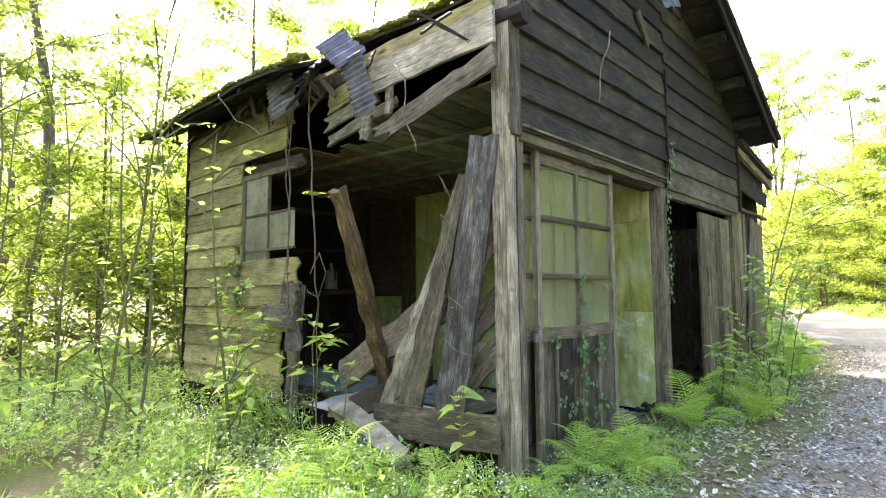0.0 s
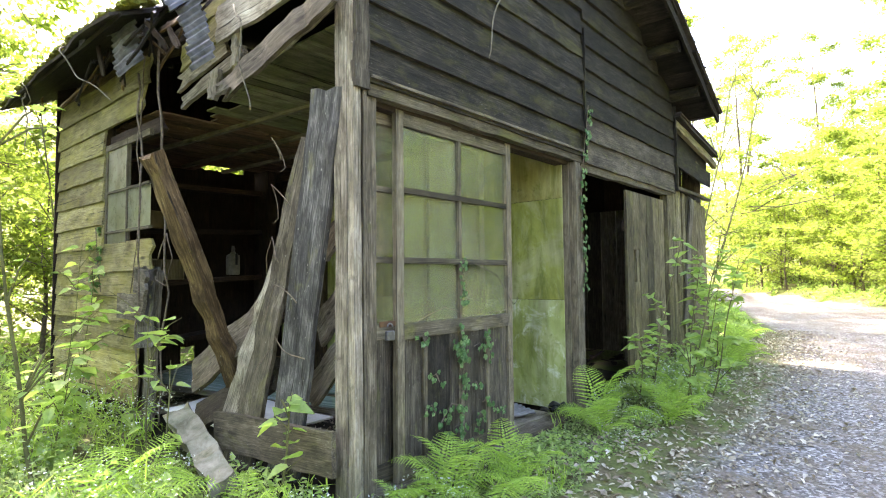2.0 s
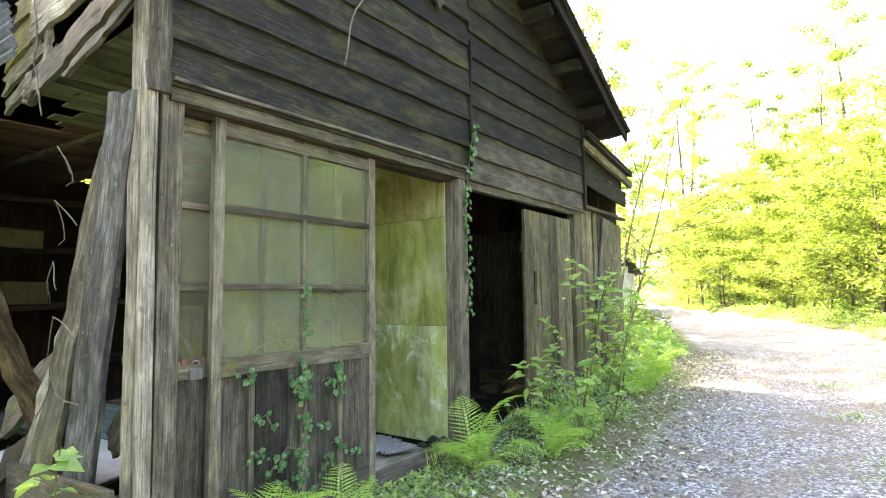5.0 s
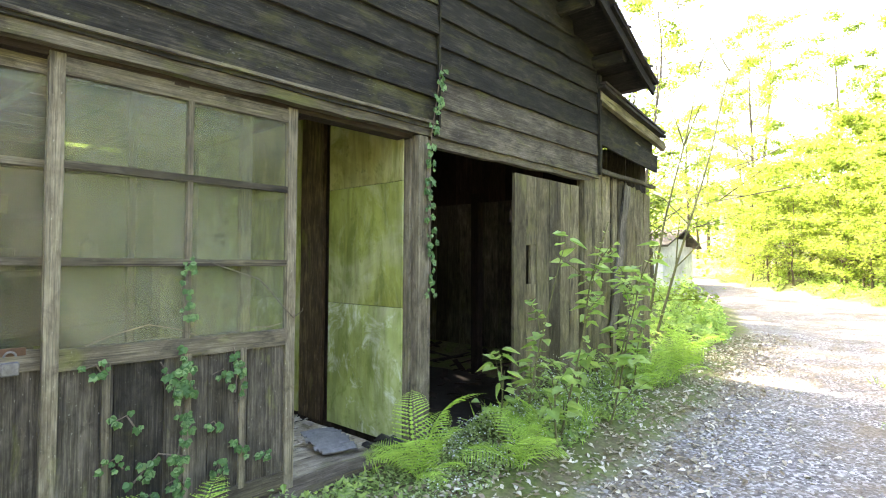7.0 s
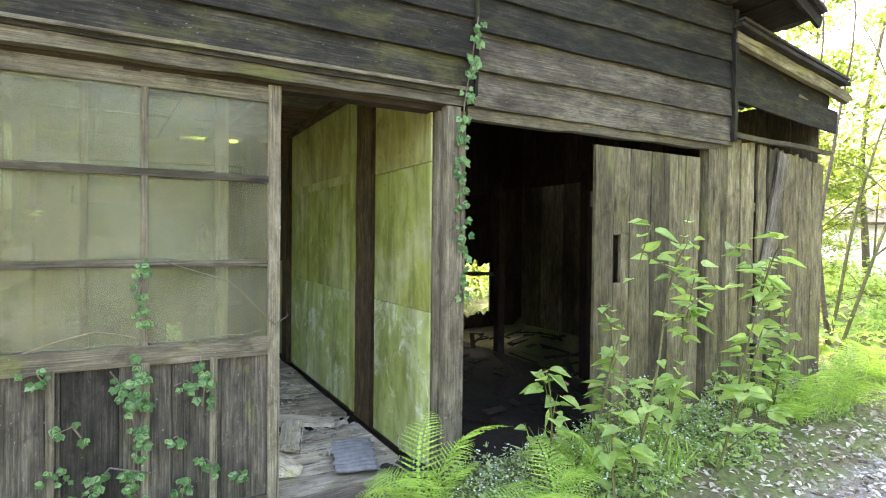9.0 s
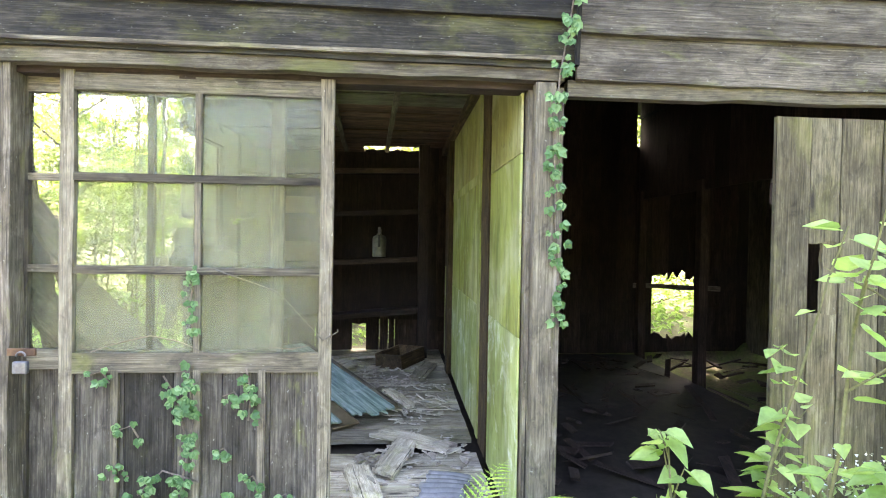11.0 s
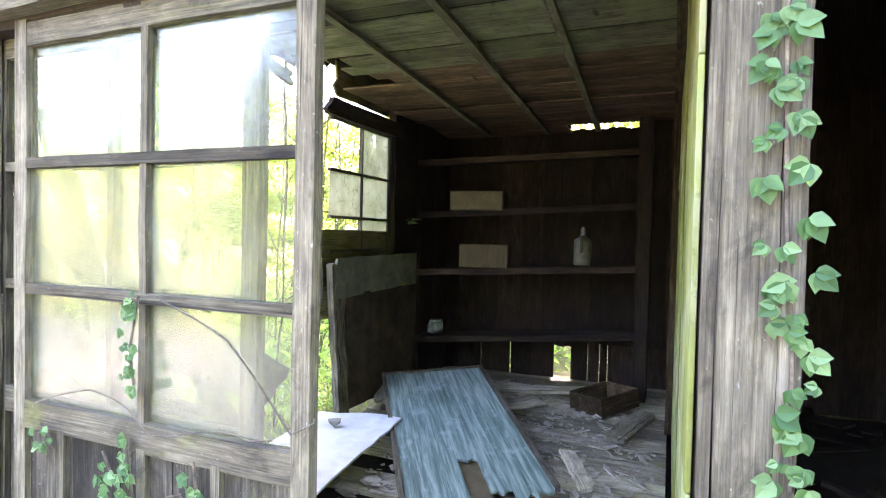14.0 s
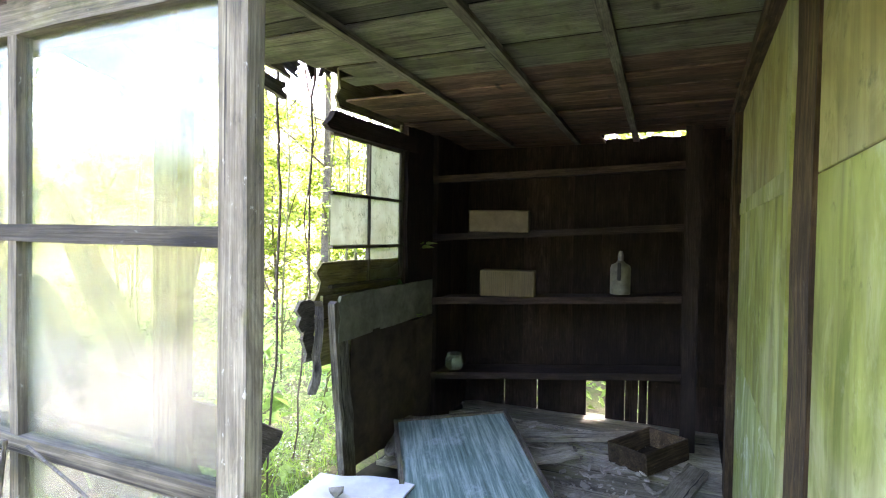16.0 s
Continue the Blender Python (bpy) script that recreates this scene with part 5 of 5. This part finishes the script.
for i, (b, t, n, L) in enumerate((((-1.62, 5.75, 0.12), (-1.40, 5.98, 1.62), 46, 0.12), ((-1.35, 5.80, 0.12), (-0.98, 5.72, 1.66), 44, 0.11), ((-1.45, 6.15, 0.14), (-1.32, 6.30, 1.40), 46, 0.12), ((-1.30, 6.45, 0.14), (-1.05, 6.55, 1.45), 46, 0.12), ((-1.55, 6.95, 0.16), (-1.35, 7.15, 1.30), 46, 0.12), ((-1.60, 5.45, 0.12), (-1.55, 5.42, 0.80), 30, 0.12), ((-1.20, 5.55, 0.10), (-1.22, 5.50, 0.70), 24, 0.11), ((-1.65, 7.75, 0.2), (-1.68, 7.8, 1.2), 50, 0.13), ((-1.5, 7.3, 0.2), (-1.45, 7.45, 0.95), 44, 0.13))):
    stem_plant("shoot", SH, "shrub", b, t, n, L, LEAF_YOUNG, 100 + i, rad=0.009, branches=4, group="shoots by the shed", start=0.25)
# weeds and saplings on the open side
for i, (b, t, n, L) in enumerate((((-3.35, 2.25, 0.2), (-3.38, 2.28, 1.15), 26, 0.13), ((-4.5, 2.2, 0.1), (-4.75, 2.4, 1.4), 44, 0.12), ((-4.2, 2.0, 0.1), (-4.2, 2.1, 1.0), 60, 0.13), ((-3.9, 1.9, 0.1), (-3.8, 2.0, 0.8), 50, 0.12), ((-5.1, 2.3, 0.1), (-5.2, 2.45, 1.6), 44, 0.12), ((-3.0, 2.2, 0.1), (-2.95, 2.22, 0.85), 12, 0.10), ((-2.15, 2.4, 0.3), (-2.1, 2.42, 0.75), 14, 0.11))):
    stem_plant("weed", "broad-leaved green weed below the broken wall", "weed", b, t, n, L, LEAF_YOUNG, 130 + i, rad=0.007, branches=5, group="weeds on the open side", start=0.2)
for i, (x, yy, h) in enumerate(((-4.1, 1.06, 3.6), (-3.9, 1.25, 3.0), (-3.55, 1.75, 2.3), (-5.4, 1.7, 4.5), (-6.2, 1.3, 4.2), (-6.9, 0.9, 4.6), (-5.0, 0.4, 4.8), (-6.0, 0.7, 5.0), (-7.0, 1.2, 5.2), (-7.8, 0.2, 5.5), (-8.2, 2.2, 5.0), (-5.8, -1.0, 5.0), (-7.4, -1.6, 5.2), (-7.2, 2.9, 4.8))):
    r = random.Random(500 + i)
    stem_plant("sapling", "slender sapling with sparse light leaves", "sapling", (x, yy, rise(x, yy) - 0.02), (x + r.uniform(-.5, .5), yy + r.uniform(-.4, .4), h), 54, 0.09, LEAF_YOUNG, 160 + i, rad=0.014, branches=12, group="saplings beside the shed", start=0.35, outline=((0.12, 0.32), (0.38, 0.5), (0.7, 0.3)), spread=0.2, wide=0.55)


def ivy(label, spots, seed, size, facing=(1, 0, 0)):
    """A creeper: a thin runner with lobed leaves along it."""
    r = random.Random(seed)
    p = thing("creeper", label, "creeper", spots[0], group="creepers on the front")
    o = Vector(spots[0])
    bm = bmesh.new()
    pts = [Vector(s) - o for s in spots]
    tube(bm, pts, [0.004] * len(pts), 5)
    part("runner", bm, VINE, p)
    bs, ah, up, ln = [], [], [], []
    for a, b in zip(pts, pts[1:]):
        for k in range(max(3, int((b - a).length / size * 2.9))):
            q = a.lerp(b, r.random()) + Vector((r.uniform(0.005, 0.03), r.uniform(-.7, .7) * size, r.uniform(-.5, .5) * size))
            turn = r.uniform(-2.6, -0.5)
            s = size * r.uniform(0.45, 0.95)
            for lobe in (-0.75, 0.0, 0.75):
                bs.append(q)
                ah.append(Vector((r.uniform(0.0, 0.35), math.cos(turn + lobe), math.sin(turn + lobe))))
                up.append(Vector(facing) + Vector((0, r.uniform(-.4, .4), r.uniform(0, .6))))
                ln.append(s * (1.0 if lobe == 0 else 0.8))
    me = blades("leaves", bs, ah, up, ln, np.array(ln) * 0.85, LEAF_IVY, fold=0.1)
    lv = new("leaves", me)
    lv.parent = p
    return p


ivy("dark green creeper climbing the door post", [(-1.885, 5.07, 1.18), (-1.88, 5.065, 1.4), (-1.88, 5.05, 1.62), (-1.88, 5.04, 1.95), (-1.86, 5.05, 2.25), (-1.85, 5.09, 2.5), (-1.84, 5.12, 2.72)], 1, 0.052)
ivy("creeper hanging over the sill of the glazed door", [(-1.925, 3.50, 0.25), (-1.925, 3.48, 0.5), (-1.93, 3.52, 0.75), (-1.93, 3.50, 1.0)], 2, 0.046)
ivy("creeper hanging over the sill of the glazed door", [(-1.925, 3.30, 0.45), (-1.925, 3.40, 0.55), (-1.925, 3.55, 0.50)], 3, 0.046)
ivy("creeper spread on the lower door boards", [(-1.925, 3.62, 0.35), (-1.925, 3.68, 0.45), (-1.925, 3.66, 0.3)], 4, 0.044)
ivy("creeper hanging over the sill of the glazed door", [(-1.925, 3.40, 0.95), (-1.925, 3.46, 0.85), (-1.925, 3.50, 0.65)], 5, 0.044)
ivy("creeper hanging over the sill of the glazed door", [(-1.925, 3.74, 0.98), (-1.925, 3.76, 0.86), (-1.925, 3.75, 0.76)], 6, 0.044)
ivy("thin creeper on the glazing bar", [(-1.93, 3.52, 1.12), (-1.93, 3.50, 1.25), (-1.93, 3.53, 1.40)], 7, 0.04)
for i, (y0, z0) in enumerate(((3.18, 0.55), (3.22, 0.72), (3.32, 0.36), (3.60, 0.62), (3.72, 0.50), (3.86, 0.42), (3.56, 0.28), (3.25, 0.24), (3.44, 0.40), (3.64, 0.86), (3.10, 0.95))):
    ivy("sprig of creeper on the lower door boards", [(-1.935, y0, z0), (-1.93, y0 + 0.05, z0 + 0.02), (-1.93, y0 + 0.08, z0 - 0.03)], 20 + i, 0.042)
ivy("creeper on the boards of the broken side wall", [(-5.05, 2.54, 1.2), (-5.15, 2.54, 1.5), (-5.2, 2.54, 1.75)], 8, 0.09, (0, -1, 0))


# ---- low plants ----
def cover_height(x, y):
    """How tall the low plants stand here; 0 where there are none."""
    l, rr = track_left(y) - x, x - track_right(y)
    if l > 0.15:
        if BACK - 0.1 < x < FRONT + 0.05 and 2.55 < y < 9.0:
            return 0.0
        h = min(1, max(0.04, (l - 0.30) / 0.9))
        if y > 2.6:
            if l < 0.38 + 0.12 * noise.noise((x * 3, y * 3, 4.4)):
                return 0.0
            gap = 0.25 if 4.0 < y < 5.0 else 1.0
            return (0.20 + 0.36 * min(1.0, max(0, y - 4.8) / 2.0)) * h * gap + 0.04 * gap
        low = 0.45 if x > -3.3 and y > 1.9 else 1.0
        return (0.14 + 0.36 * h) * low
    if rr > 0.1:
        return 0.22 * min(1, rr / 1.0)
    return 0.0


def scatter(name, label, category, areas, mat, size, seed, lift=0.5, wide=0.6, flat=0.6, patch=1.1, cut=-0.2, outline=((0.3, 0.5),), mult=1.0):
    g = np.random.default_rng(seed)
    bs, ah, up, ln = [], [], [], []
    for x0, x1, y0, y1, n in areas:
        xs, ys = g.uniform(x0, x1, n), g.uniform(y0, y1, n)
        for x, y in zip(xs, ys):
            h = cover_height(x, y) * mult
            if h <= 0 or noise.noise((x * patch, y * patch, seed)) < cut:
                continue
            bump = 0.55 + 0.75 * noise.noise((x * 2.3, y * 2.3, 7.7)) + 0.3 * noise.noise((x * 7, y * 7, 1.7))
            z = rise(x, y) + max(0.0, h * bump * (1 - (1 - lift) * g.random()))
            bs.append((x, y, z))
    n = len(bs)
    ah = g.normal(size=(n, 3)) * np.array((1, 1, flat))
    up = g.normal(size=(n, 3)) * 0.35 + np.array((0, 0, 1))
    ln = size * g.uniform(0.5, 1.3, n)
    me = blades(name, bs, ah, up, ln, ln * wide, mat, outline)
    return tagged(new(name, me), label, category, kind="stuff")


NEAR = [(-4.5, 0.0, -1.5, 2.6, 48000), (-8, -4.5, -2, 3.2, 16000), (-2, -0.7, 2.5, 10, 38000)]
WIDE = [(-14, -4, -7, 14, 14000), (-3.0, 0, 10, 18, 7000), (-14, -2, 9.2, 24, 8000), (1, 9, 6, 28, 34000), (-9, 3, 15, 34, 34000), (-12, 3, 18, 40, 8000)]
scatter("ground_cover", "low green weeds with small leaves", "weeds", NEAR, LEAF_LOW, 0.032, 3, lift=0.1)
scatter("ground_cover", "taller light green weeds", "weeds", [(a, b, c, d, n // 3) for a, b, c, d, n in NEAR], LEAF_YOUNG, 0.05, 4, lift=0.3, cut=0.0)
scatter("ground_cover", "green weeds farther off", "weeds", WIDE, LEAF_YOUNG, 0.13, 5, lift=0.1, mult=1.6)
scatter("grass", "thin grass blades among the weeds", "grass", [(a, b, c, d, n // 3) for a, b, c, d, n in NEAR], LEAF_FERN, 0.13, 6, lift=0.1, wide=0.06, flat=2.2, cut=0.05)
scatter("flowers", "tiny white flowers among the weeds", "flowers", [(-4.5, 0.0, -1.0, 2.6, 9500), (-2, -0.8, 2.5, 10, 9500), (-8, -4, -1, 2.6, 1200), (2, 7, 8, 24, 1500)], PETAL, 0.013, 7, lift=0.85, wide=1.0, patch=0.9, cut=-0.05, flat=0.4, mult=1.15)


def strewn(name, label, category, mat, n, size, seed, spread):
    g = np.random.default_rng(seed)
    bs = []
    while len(bs) < n:
        y = g.uniform(-2.5, 13)
        x = track_left(y) + g.normal(-0.08, spread)
        if x > FRONT + 0.1 and x < 3:
            bs.append((x, y, rise(x, y) + g.uniform(0.004, 0.025)))
    ah = g.normal(size=(n, 3)) * np.array((1, 1, 0.25))
    up = g.normal(size=(n, 3)) * 0.3 + np.array((0, 0, 1))
    ln = size * g.uniform(0.5, 1.4, n)
    return tagged(new(name, blades(name, bs, ah, up, ln, ln * 0.55, mat, ((0.3, 0.45), (0.6, 0.4)), droop=0.3)), label, category, kind="stuff")


def middle_tufts():
    """Grass tufts on the crown of the track."""
    g = np.random.default_rng(15)
    bs, ah = [], []
    for i in range(34):
        cx, cy = 0.95 + g.normal(0, 0.28), g.uniform(4.6, 12)
        n = int(g.integers(14, 46))
        size = g.uniform(0.04, 0.13)
        for q in range(n):
            x, y = cx + g.normal(0, size), cy + g.normal(0, size)
            bs.append((x, y, rise(x, y)))
            ah.append((g.normal(0, 0.6), g.normal(0, 0.6), g.uniform(0.35, 1.3)))
    ln = g.uniform(0.03, 0.12, len(bs))
    up = g.normal(size=(len(bs), 3)) * 0.4 + np.array((0, 0, 1))
    tagged(new("grass", blades("grass", bs, ah, up, ln, ln * 0.14, LEAF_LOW, ((0.3, 0.5),))), "small grass tufts on the crown of the track", "grass", kind="stuff")


middle_tufts()
strewn("dead_leaves", "dry pale leaves strewn along the track edge", "leaves", DRY_LEAF, 8500, 0.044, 9, 0.36)


def gravel():
    g = np.random.default_rng(12)
    n = 15000
    ys = -2 + 15 * g.random(n) ** 1.3
    xs = np.array([g.uniform(track_left(y) + 0.1, track_right(y)) for y in ys])
    shape = np.array([(1, 0, 0), (0, 1, 0), (-1, 0, 0), (0, -1, 0), (0, 0, 0.8)], dtype=float)
    tri = np.array([(0, 1, 4), (1, 2, 4), (2, 3, 4), (3, 0, 4)])
    s = 0.005 + 0.014 * g.random(n) ** 2
    a = g.uniform(0, 6.3, n)
    v = shape[None] * s[:, None, None] * g.uniform(0.6, 1.2, (n, 5, 1))
    vx = v[:, :, 0] * np.cos(a)[:, None] - v[:, :, 1] * np.sin(a)[:, None]
    vy = v[:, :, 0] * np.sin(a)[:, None] + v[:, :, 1] * np.cos(a)[:, None]
    z = np.array([rise(x, y) for x, y in zip(xs, ys)])
    verts = np.stack([vx + xs[:, None], vy + ys[:, None], v[:, :, 2] + z[:, None]], axis=2).reshape(-1, 3)
    faces = (np.arange(n)[:, None, None] * 5 + tri[None]).reshape(-1, 3)
    me = bpy.data.meshes.new("gravel")
    me.from_pydata(verts.tolist(), [], faces.tolist())
    me.materials.append(PEBBLE)
    tagged(new("gravel", me), "loose grey gravel on the track", "gravel", kind="stuff")


gravel()


# ---- trees and bushes around ----
def tree_parts(parent, seed, height, leaves, size, low, crown, mat=LEAF_FAR, trunk=0.11, limbs=16):
    """Trunk with limbs and twigs, and leaves in sprays along them."""
    r = random.Random(seed)
    g = np.random.default_rng(seed)
    bm = bmesh.new()
    main = [Vector((0, 0, -0.2))]
    for i in range(1, 10):
        u = i / 9
        main.append(Vector((0.06 * height * noise.noise((seed, u * 2, 0)), 0.06 * height * noise.noise((seed, u * 2, 9)), height * u)))
    tube(bm, main, [trunk * (1.05 - u / 9.5) for u in range(10)], 8)
    tips = []
    for b in range(limbs):
        u = low + (0.97 - low) * (b + r.random()) / limbs
        i = min(int(u * 9), 8)
        q = main[i].lerp(main[i + 1], u * 9 - i)
        a = b * 2.4 + r.uniform(-.5, .5)
        reach = crown * (1.15 - 0.75 * u) * r.uniform(0.6, 1.1)
        end = q + Vector((math.cos(a) * reach, math.sin(a) * reach, reach * r.uniform(0.15, 0.7)))
        mid = q.lerp(end, 0.5) + Vector((0, 0, 0.08 * reach))
        tube(bm, [q, mid, end], [trunk * 0.32 * (1.1 - u), trunk * 0.2 * (1.1 - u), 0.006], 5)
        tips += [(q, mid), (mid, end), (mid, end)]
        for k in range(3):
            s = mid.lerp(end, r.random())
            e = s + Vector((r.uniform(-1, 1), r.uniform(-1, 1), r.uniform(-.3, .7))) * reach * 0.4
            tube(bm, [s, e], [0.008, 0.003], 4)
            tips += [(s, e)] * 2
    part("trunk", bm, BARK, parent)
    pick = g.integers(0, len(tips), leaves)
    A = np.array([tips[k][0] for k in pick])
    B = np.array([tips[k][1] for k in pick])
    base = A + (B - A) * g.uniform(0.1, 1.1, (leaves, 1)) + g.normal(size=(leaves, 3)) * np.array((0.20, 0.20, 0.09)) * crown * 0.35
    ah = g.normal(size=(leaves, 3)) * np.array((1, 1, 0.45))
    up = g.normal(size=(leaves, 3)) * 0.5 + np.array((0, 0, 1))
    ln = size * g.uniform(0.5, 1.3, leaves)
    c = new("crown", blades("crown", base, ah, up, ln, ln * 0.62, mat, ((0.4, 0.5),)))
    c.parent = parent


TREES, BUSHES = [], []
for i, (h, n, s, low, crown) in enumerate(((11, 7600, 0.125, 0.22, 3.0), (9, 7000, 0.12, 0.12, 2.8), (13, 8000, 0.13, 0.3, 3.2))):
    t = thing("tree", "slim tree with sunlit yellow-green spring leaves", "tree", group="trees round the clearing")
    tree_parts(t, 40 + i, h, n, s, low, crown)
    TREES.append(t)
for i, (h, n, s) in enumerate(((3.4, 5000, 0.085), (2.6, 4400, 0.08), (4.4, 5600, 0.09))):
    t = thing("bush", "bushy thicket of thin stems with bright spring leaves", "bush", group="bushes round the clearing")
    tree_parts(t, 70 + i, h, n, s, 0.0, 1.7, trunk=0.035, limbs=20)
    BUSHES.append(t)


PLACED = []


def plant(kinds, spots, seed, lo=0.85, hi=1.2):
    r = random.Random(seed)
    for i, (x, y) in enumerate(spots):
        k = kinds[i % len(kinds)]
        s = r.uniform(lo, hi)
        m = Matrix.LocRotScale((x, y, rise(x, y)), Euler((0, 0, r.uniform(0, 6.3))), None)
        if k not in PLACED:
            PLACED.append(k)
            k.matrix_basis = m
        else:
            c = copy_thing(k, m)
            c.scale = (s, s, s)


def ring(seed, n, bounds, keep):
    r = random.Random(seed)
    out = []
    tries = 0
    while len(out) < n and tries < 5000:
        tries += 1
        x, y = r.uniform(*bounds[0]), r.uniform(*bounds[1])
        if keep(x, y) and all((x - a) ** 2 + (y - b) ** 2 > 2.2 for a, b in out):
            out.append((x, y))
    return out


def off_track(x, y, m):
    return x < track_left(y) - m or x > track_right(y) + m


def clear_of_shed(x, y, m):
    return x < -6.9 - m or x > -1.4 + m or y < 2.2 - m or y > 9.2 + m


plant(TREES, ring(1, 11, ((-26, -10.5), (-7, 14)), lambda x, y: True), 1)
plant(TREES, ring(2, 9, ((-24, -3), (19, 45)), lambda x, y: off_track(x, y, 4) and x < track_left(y)), 2)
plant(TREES, ring(3, 10, ((4.5, 18), (13, 42)), lambda x, y: off_track(x, y, 2.5)), 3)
plant(TREES, ring(4, 2, ((5, 16), (-16, 10)), lambda x, y: off_track(x, y, 1.6)), 4)
plant(TREES, ring(5, 4, ((-16, -1), (-18, -6)), lambda x, y: True), 5)
# Added on the sun's side to shade the left foreground and open wall.
plant(TREES, [(-9.4, -1.2), (-11.2, 0.6), (-9.0, -4.2)], 41, 0.75, 0.9)
# Added out of sight behind the shed, to cast shade on the track.
plant(TREES, [(-5.6, 13.2), (-7.2, 16.8), (-6.2, 19.5)], 44, 0.75, 0.95)
plant(TREES, ring(12, 12, ((-14, 7), (25, 48)), lambda x, y: x > track_right(y) + 2.5), 42, 0.9, 1.3)
plant(BUSHES, ring(13, 16, ((-8, 4), (22, 40)), lambda x, y: x > track_right(y) + 1.8), 43, 1.2, 1.7)
plant(BUSHES, ring(6, 28, ((-16, -9.2), (-5, 9)), lambda x, y: True), 6)
plant(BUSHES, ring(7, 44, ((-3, 12), (9, 34)), lambda x, y: x > track_right(y) + 1.6 and x < track_right(y) + 8), 7)
# Trees added mostly unseen behind the shed, to keep the near track shaded.
plant(TREES, [(-6.5, 10.8), (-8.2, 12.2), (-10.0, 10.4), (-7.6, 14.6), (-9.8, 15.2), (-9.2, 8.0), (-10.4, 5.5)], 21, 0.7, 0.85)
plant(BUSHES, [(-9.4, 8.6), (-9.3, 7.2), (-9.8, 6.0), (-8.9, 10.6), (-9.3, 4.2), (-9.6, 2.6)], 22)
plant(BUSHES, ring(8, 4, ((4.5, 9), (-6, 10)), lambda x, y: True), 8)
plant(BUSHES, ring(9, 10, ((-12, -3.5), (12, 22)), lambda x, y: x < track_left(y) - 2.0), 9)
plant(BUSHES, ring(10, 12, ((-12, 0), (-9, -3)), lambda x, y: True), 10)


r = random.Random(88)
plant(BUSHES, [(track_right(y) + 1.5 + r.uniform(-.3, .5), y) for y in np.arange(9.5, 31, 1.25)], 31, 1.0, 1.4)
plant(BUSHES, [(track_right(y) + 3.2 + r.uniform(-.5, .7), y) for y in np.arange(9, 33, 1.5)], 32, 1.3, 1.8)
for i, (x, y, h, n) in enumerate(((-2.75, 10.7, 5.0, 60), (-3.3, 11.3, 5.6, 80), (4.6, 14.5, 9.5, 700), (3.4, 19.5, 10.0, 800))):
    t = thing("tree", "nearly bare tree with thin grey branches", "tree", (x, y, rise(x, y)), group="bare trees by the track")
    tree_parts(t, 90 + i, h, n, 0.10, 0.25, 2.6, trunk=0.06 if h > 6 else 0.03, limbs=14 if h > 6 else 6)


for i, (tx, ty, tz) in enumerate(((-1.42, 11.1, 4.8), (-2.1, 11.2, 5.0))):
    stem_plant("sapling", "bare grey sapling leaning out behind the lean-to", "sapling", (-2.55 - 0.2 * i, 10.4 + 0.2 * i, 0.2), (tx, ty, tz), 5, 0.08, LEAF_YOUNG, 260 + i, rad=0.022, branches=4, group="bare saplings", start=0.4, spread=0.3)
house = thing("house", "small pale house with a low roof beyond the track", "house", (-9.6, 26.2, 0.3))
part("wall", box_bm((-1.8, -1.7, -0.2), (1.8, 1.7, 1.9), 0.01), WHITE_BOARD, house)
bm = bmesh.new()
for sgn in (1, -1):
    box(bm, (-2.1, -0.02 if sgn > 0 else -2.0, 2.55), (2.1, 2.0 if sgn > 0 else 0.02, 2.63))
    bm.verts.ensure_lookup_table()
    for v in bm.verts[-8:]:
        v.co.z -= abs(v.co.y) * 0.36
part("roof", bm, GREY_WOOD, house)
part("gable", box_bm((-1.78, -0.9, 1.9), (1.78, 0.9, 2.2), 0.01), WHITE_BOARD, house)


def far_woods():
    g = np.random.default_rng(77)
    n = 80000
    a = g.uniform(0, 2 * math.pi, n)
    d = g.uniform(34, 75, n)
    x, y = d * np.cos(a), d * np.sin(a)
    z = np.array([rise(p, q) for p, q in zip(x, y)]) + 9 * g.random(n) ** 0.8 * (0.5 + 0.6 * np.sin(a * 7) ** 2)
    ah = g.normal(size=(n, 3)) * np.array((1, 1, 0.6))
    up = g.normal(size=(n, 3)) + np.array((0, 0, 0.6))
    ln = g.uniform(0.2, 0.42, n)
    me = blades("far_woods", np.stack([x, y, z], axis=1), ah, up, ln, ln * 0.7, LEAF_FAR, ((0.4, 0.5),))
    tagged(new("far_woods", me), "sunlit spring woods on the slopes around", "woods", kind="stuff")


far_woods()
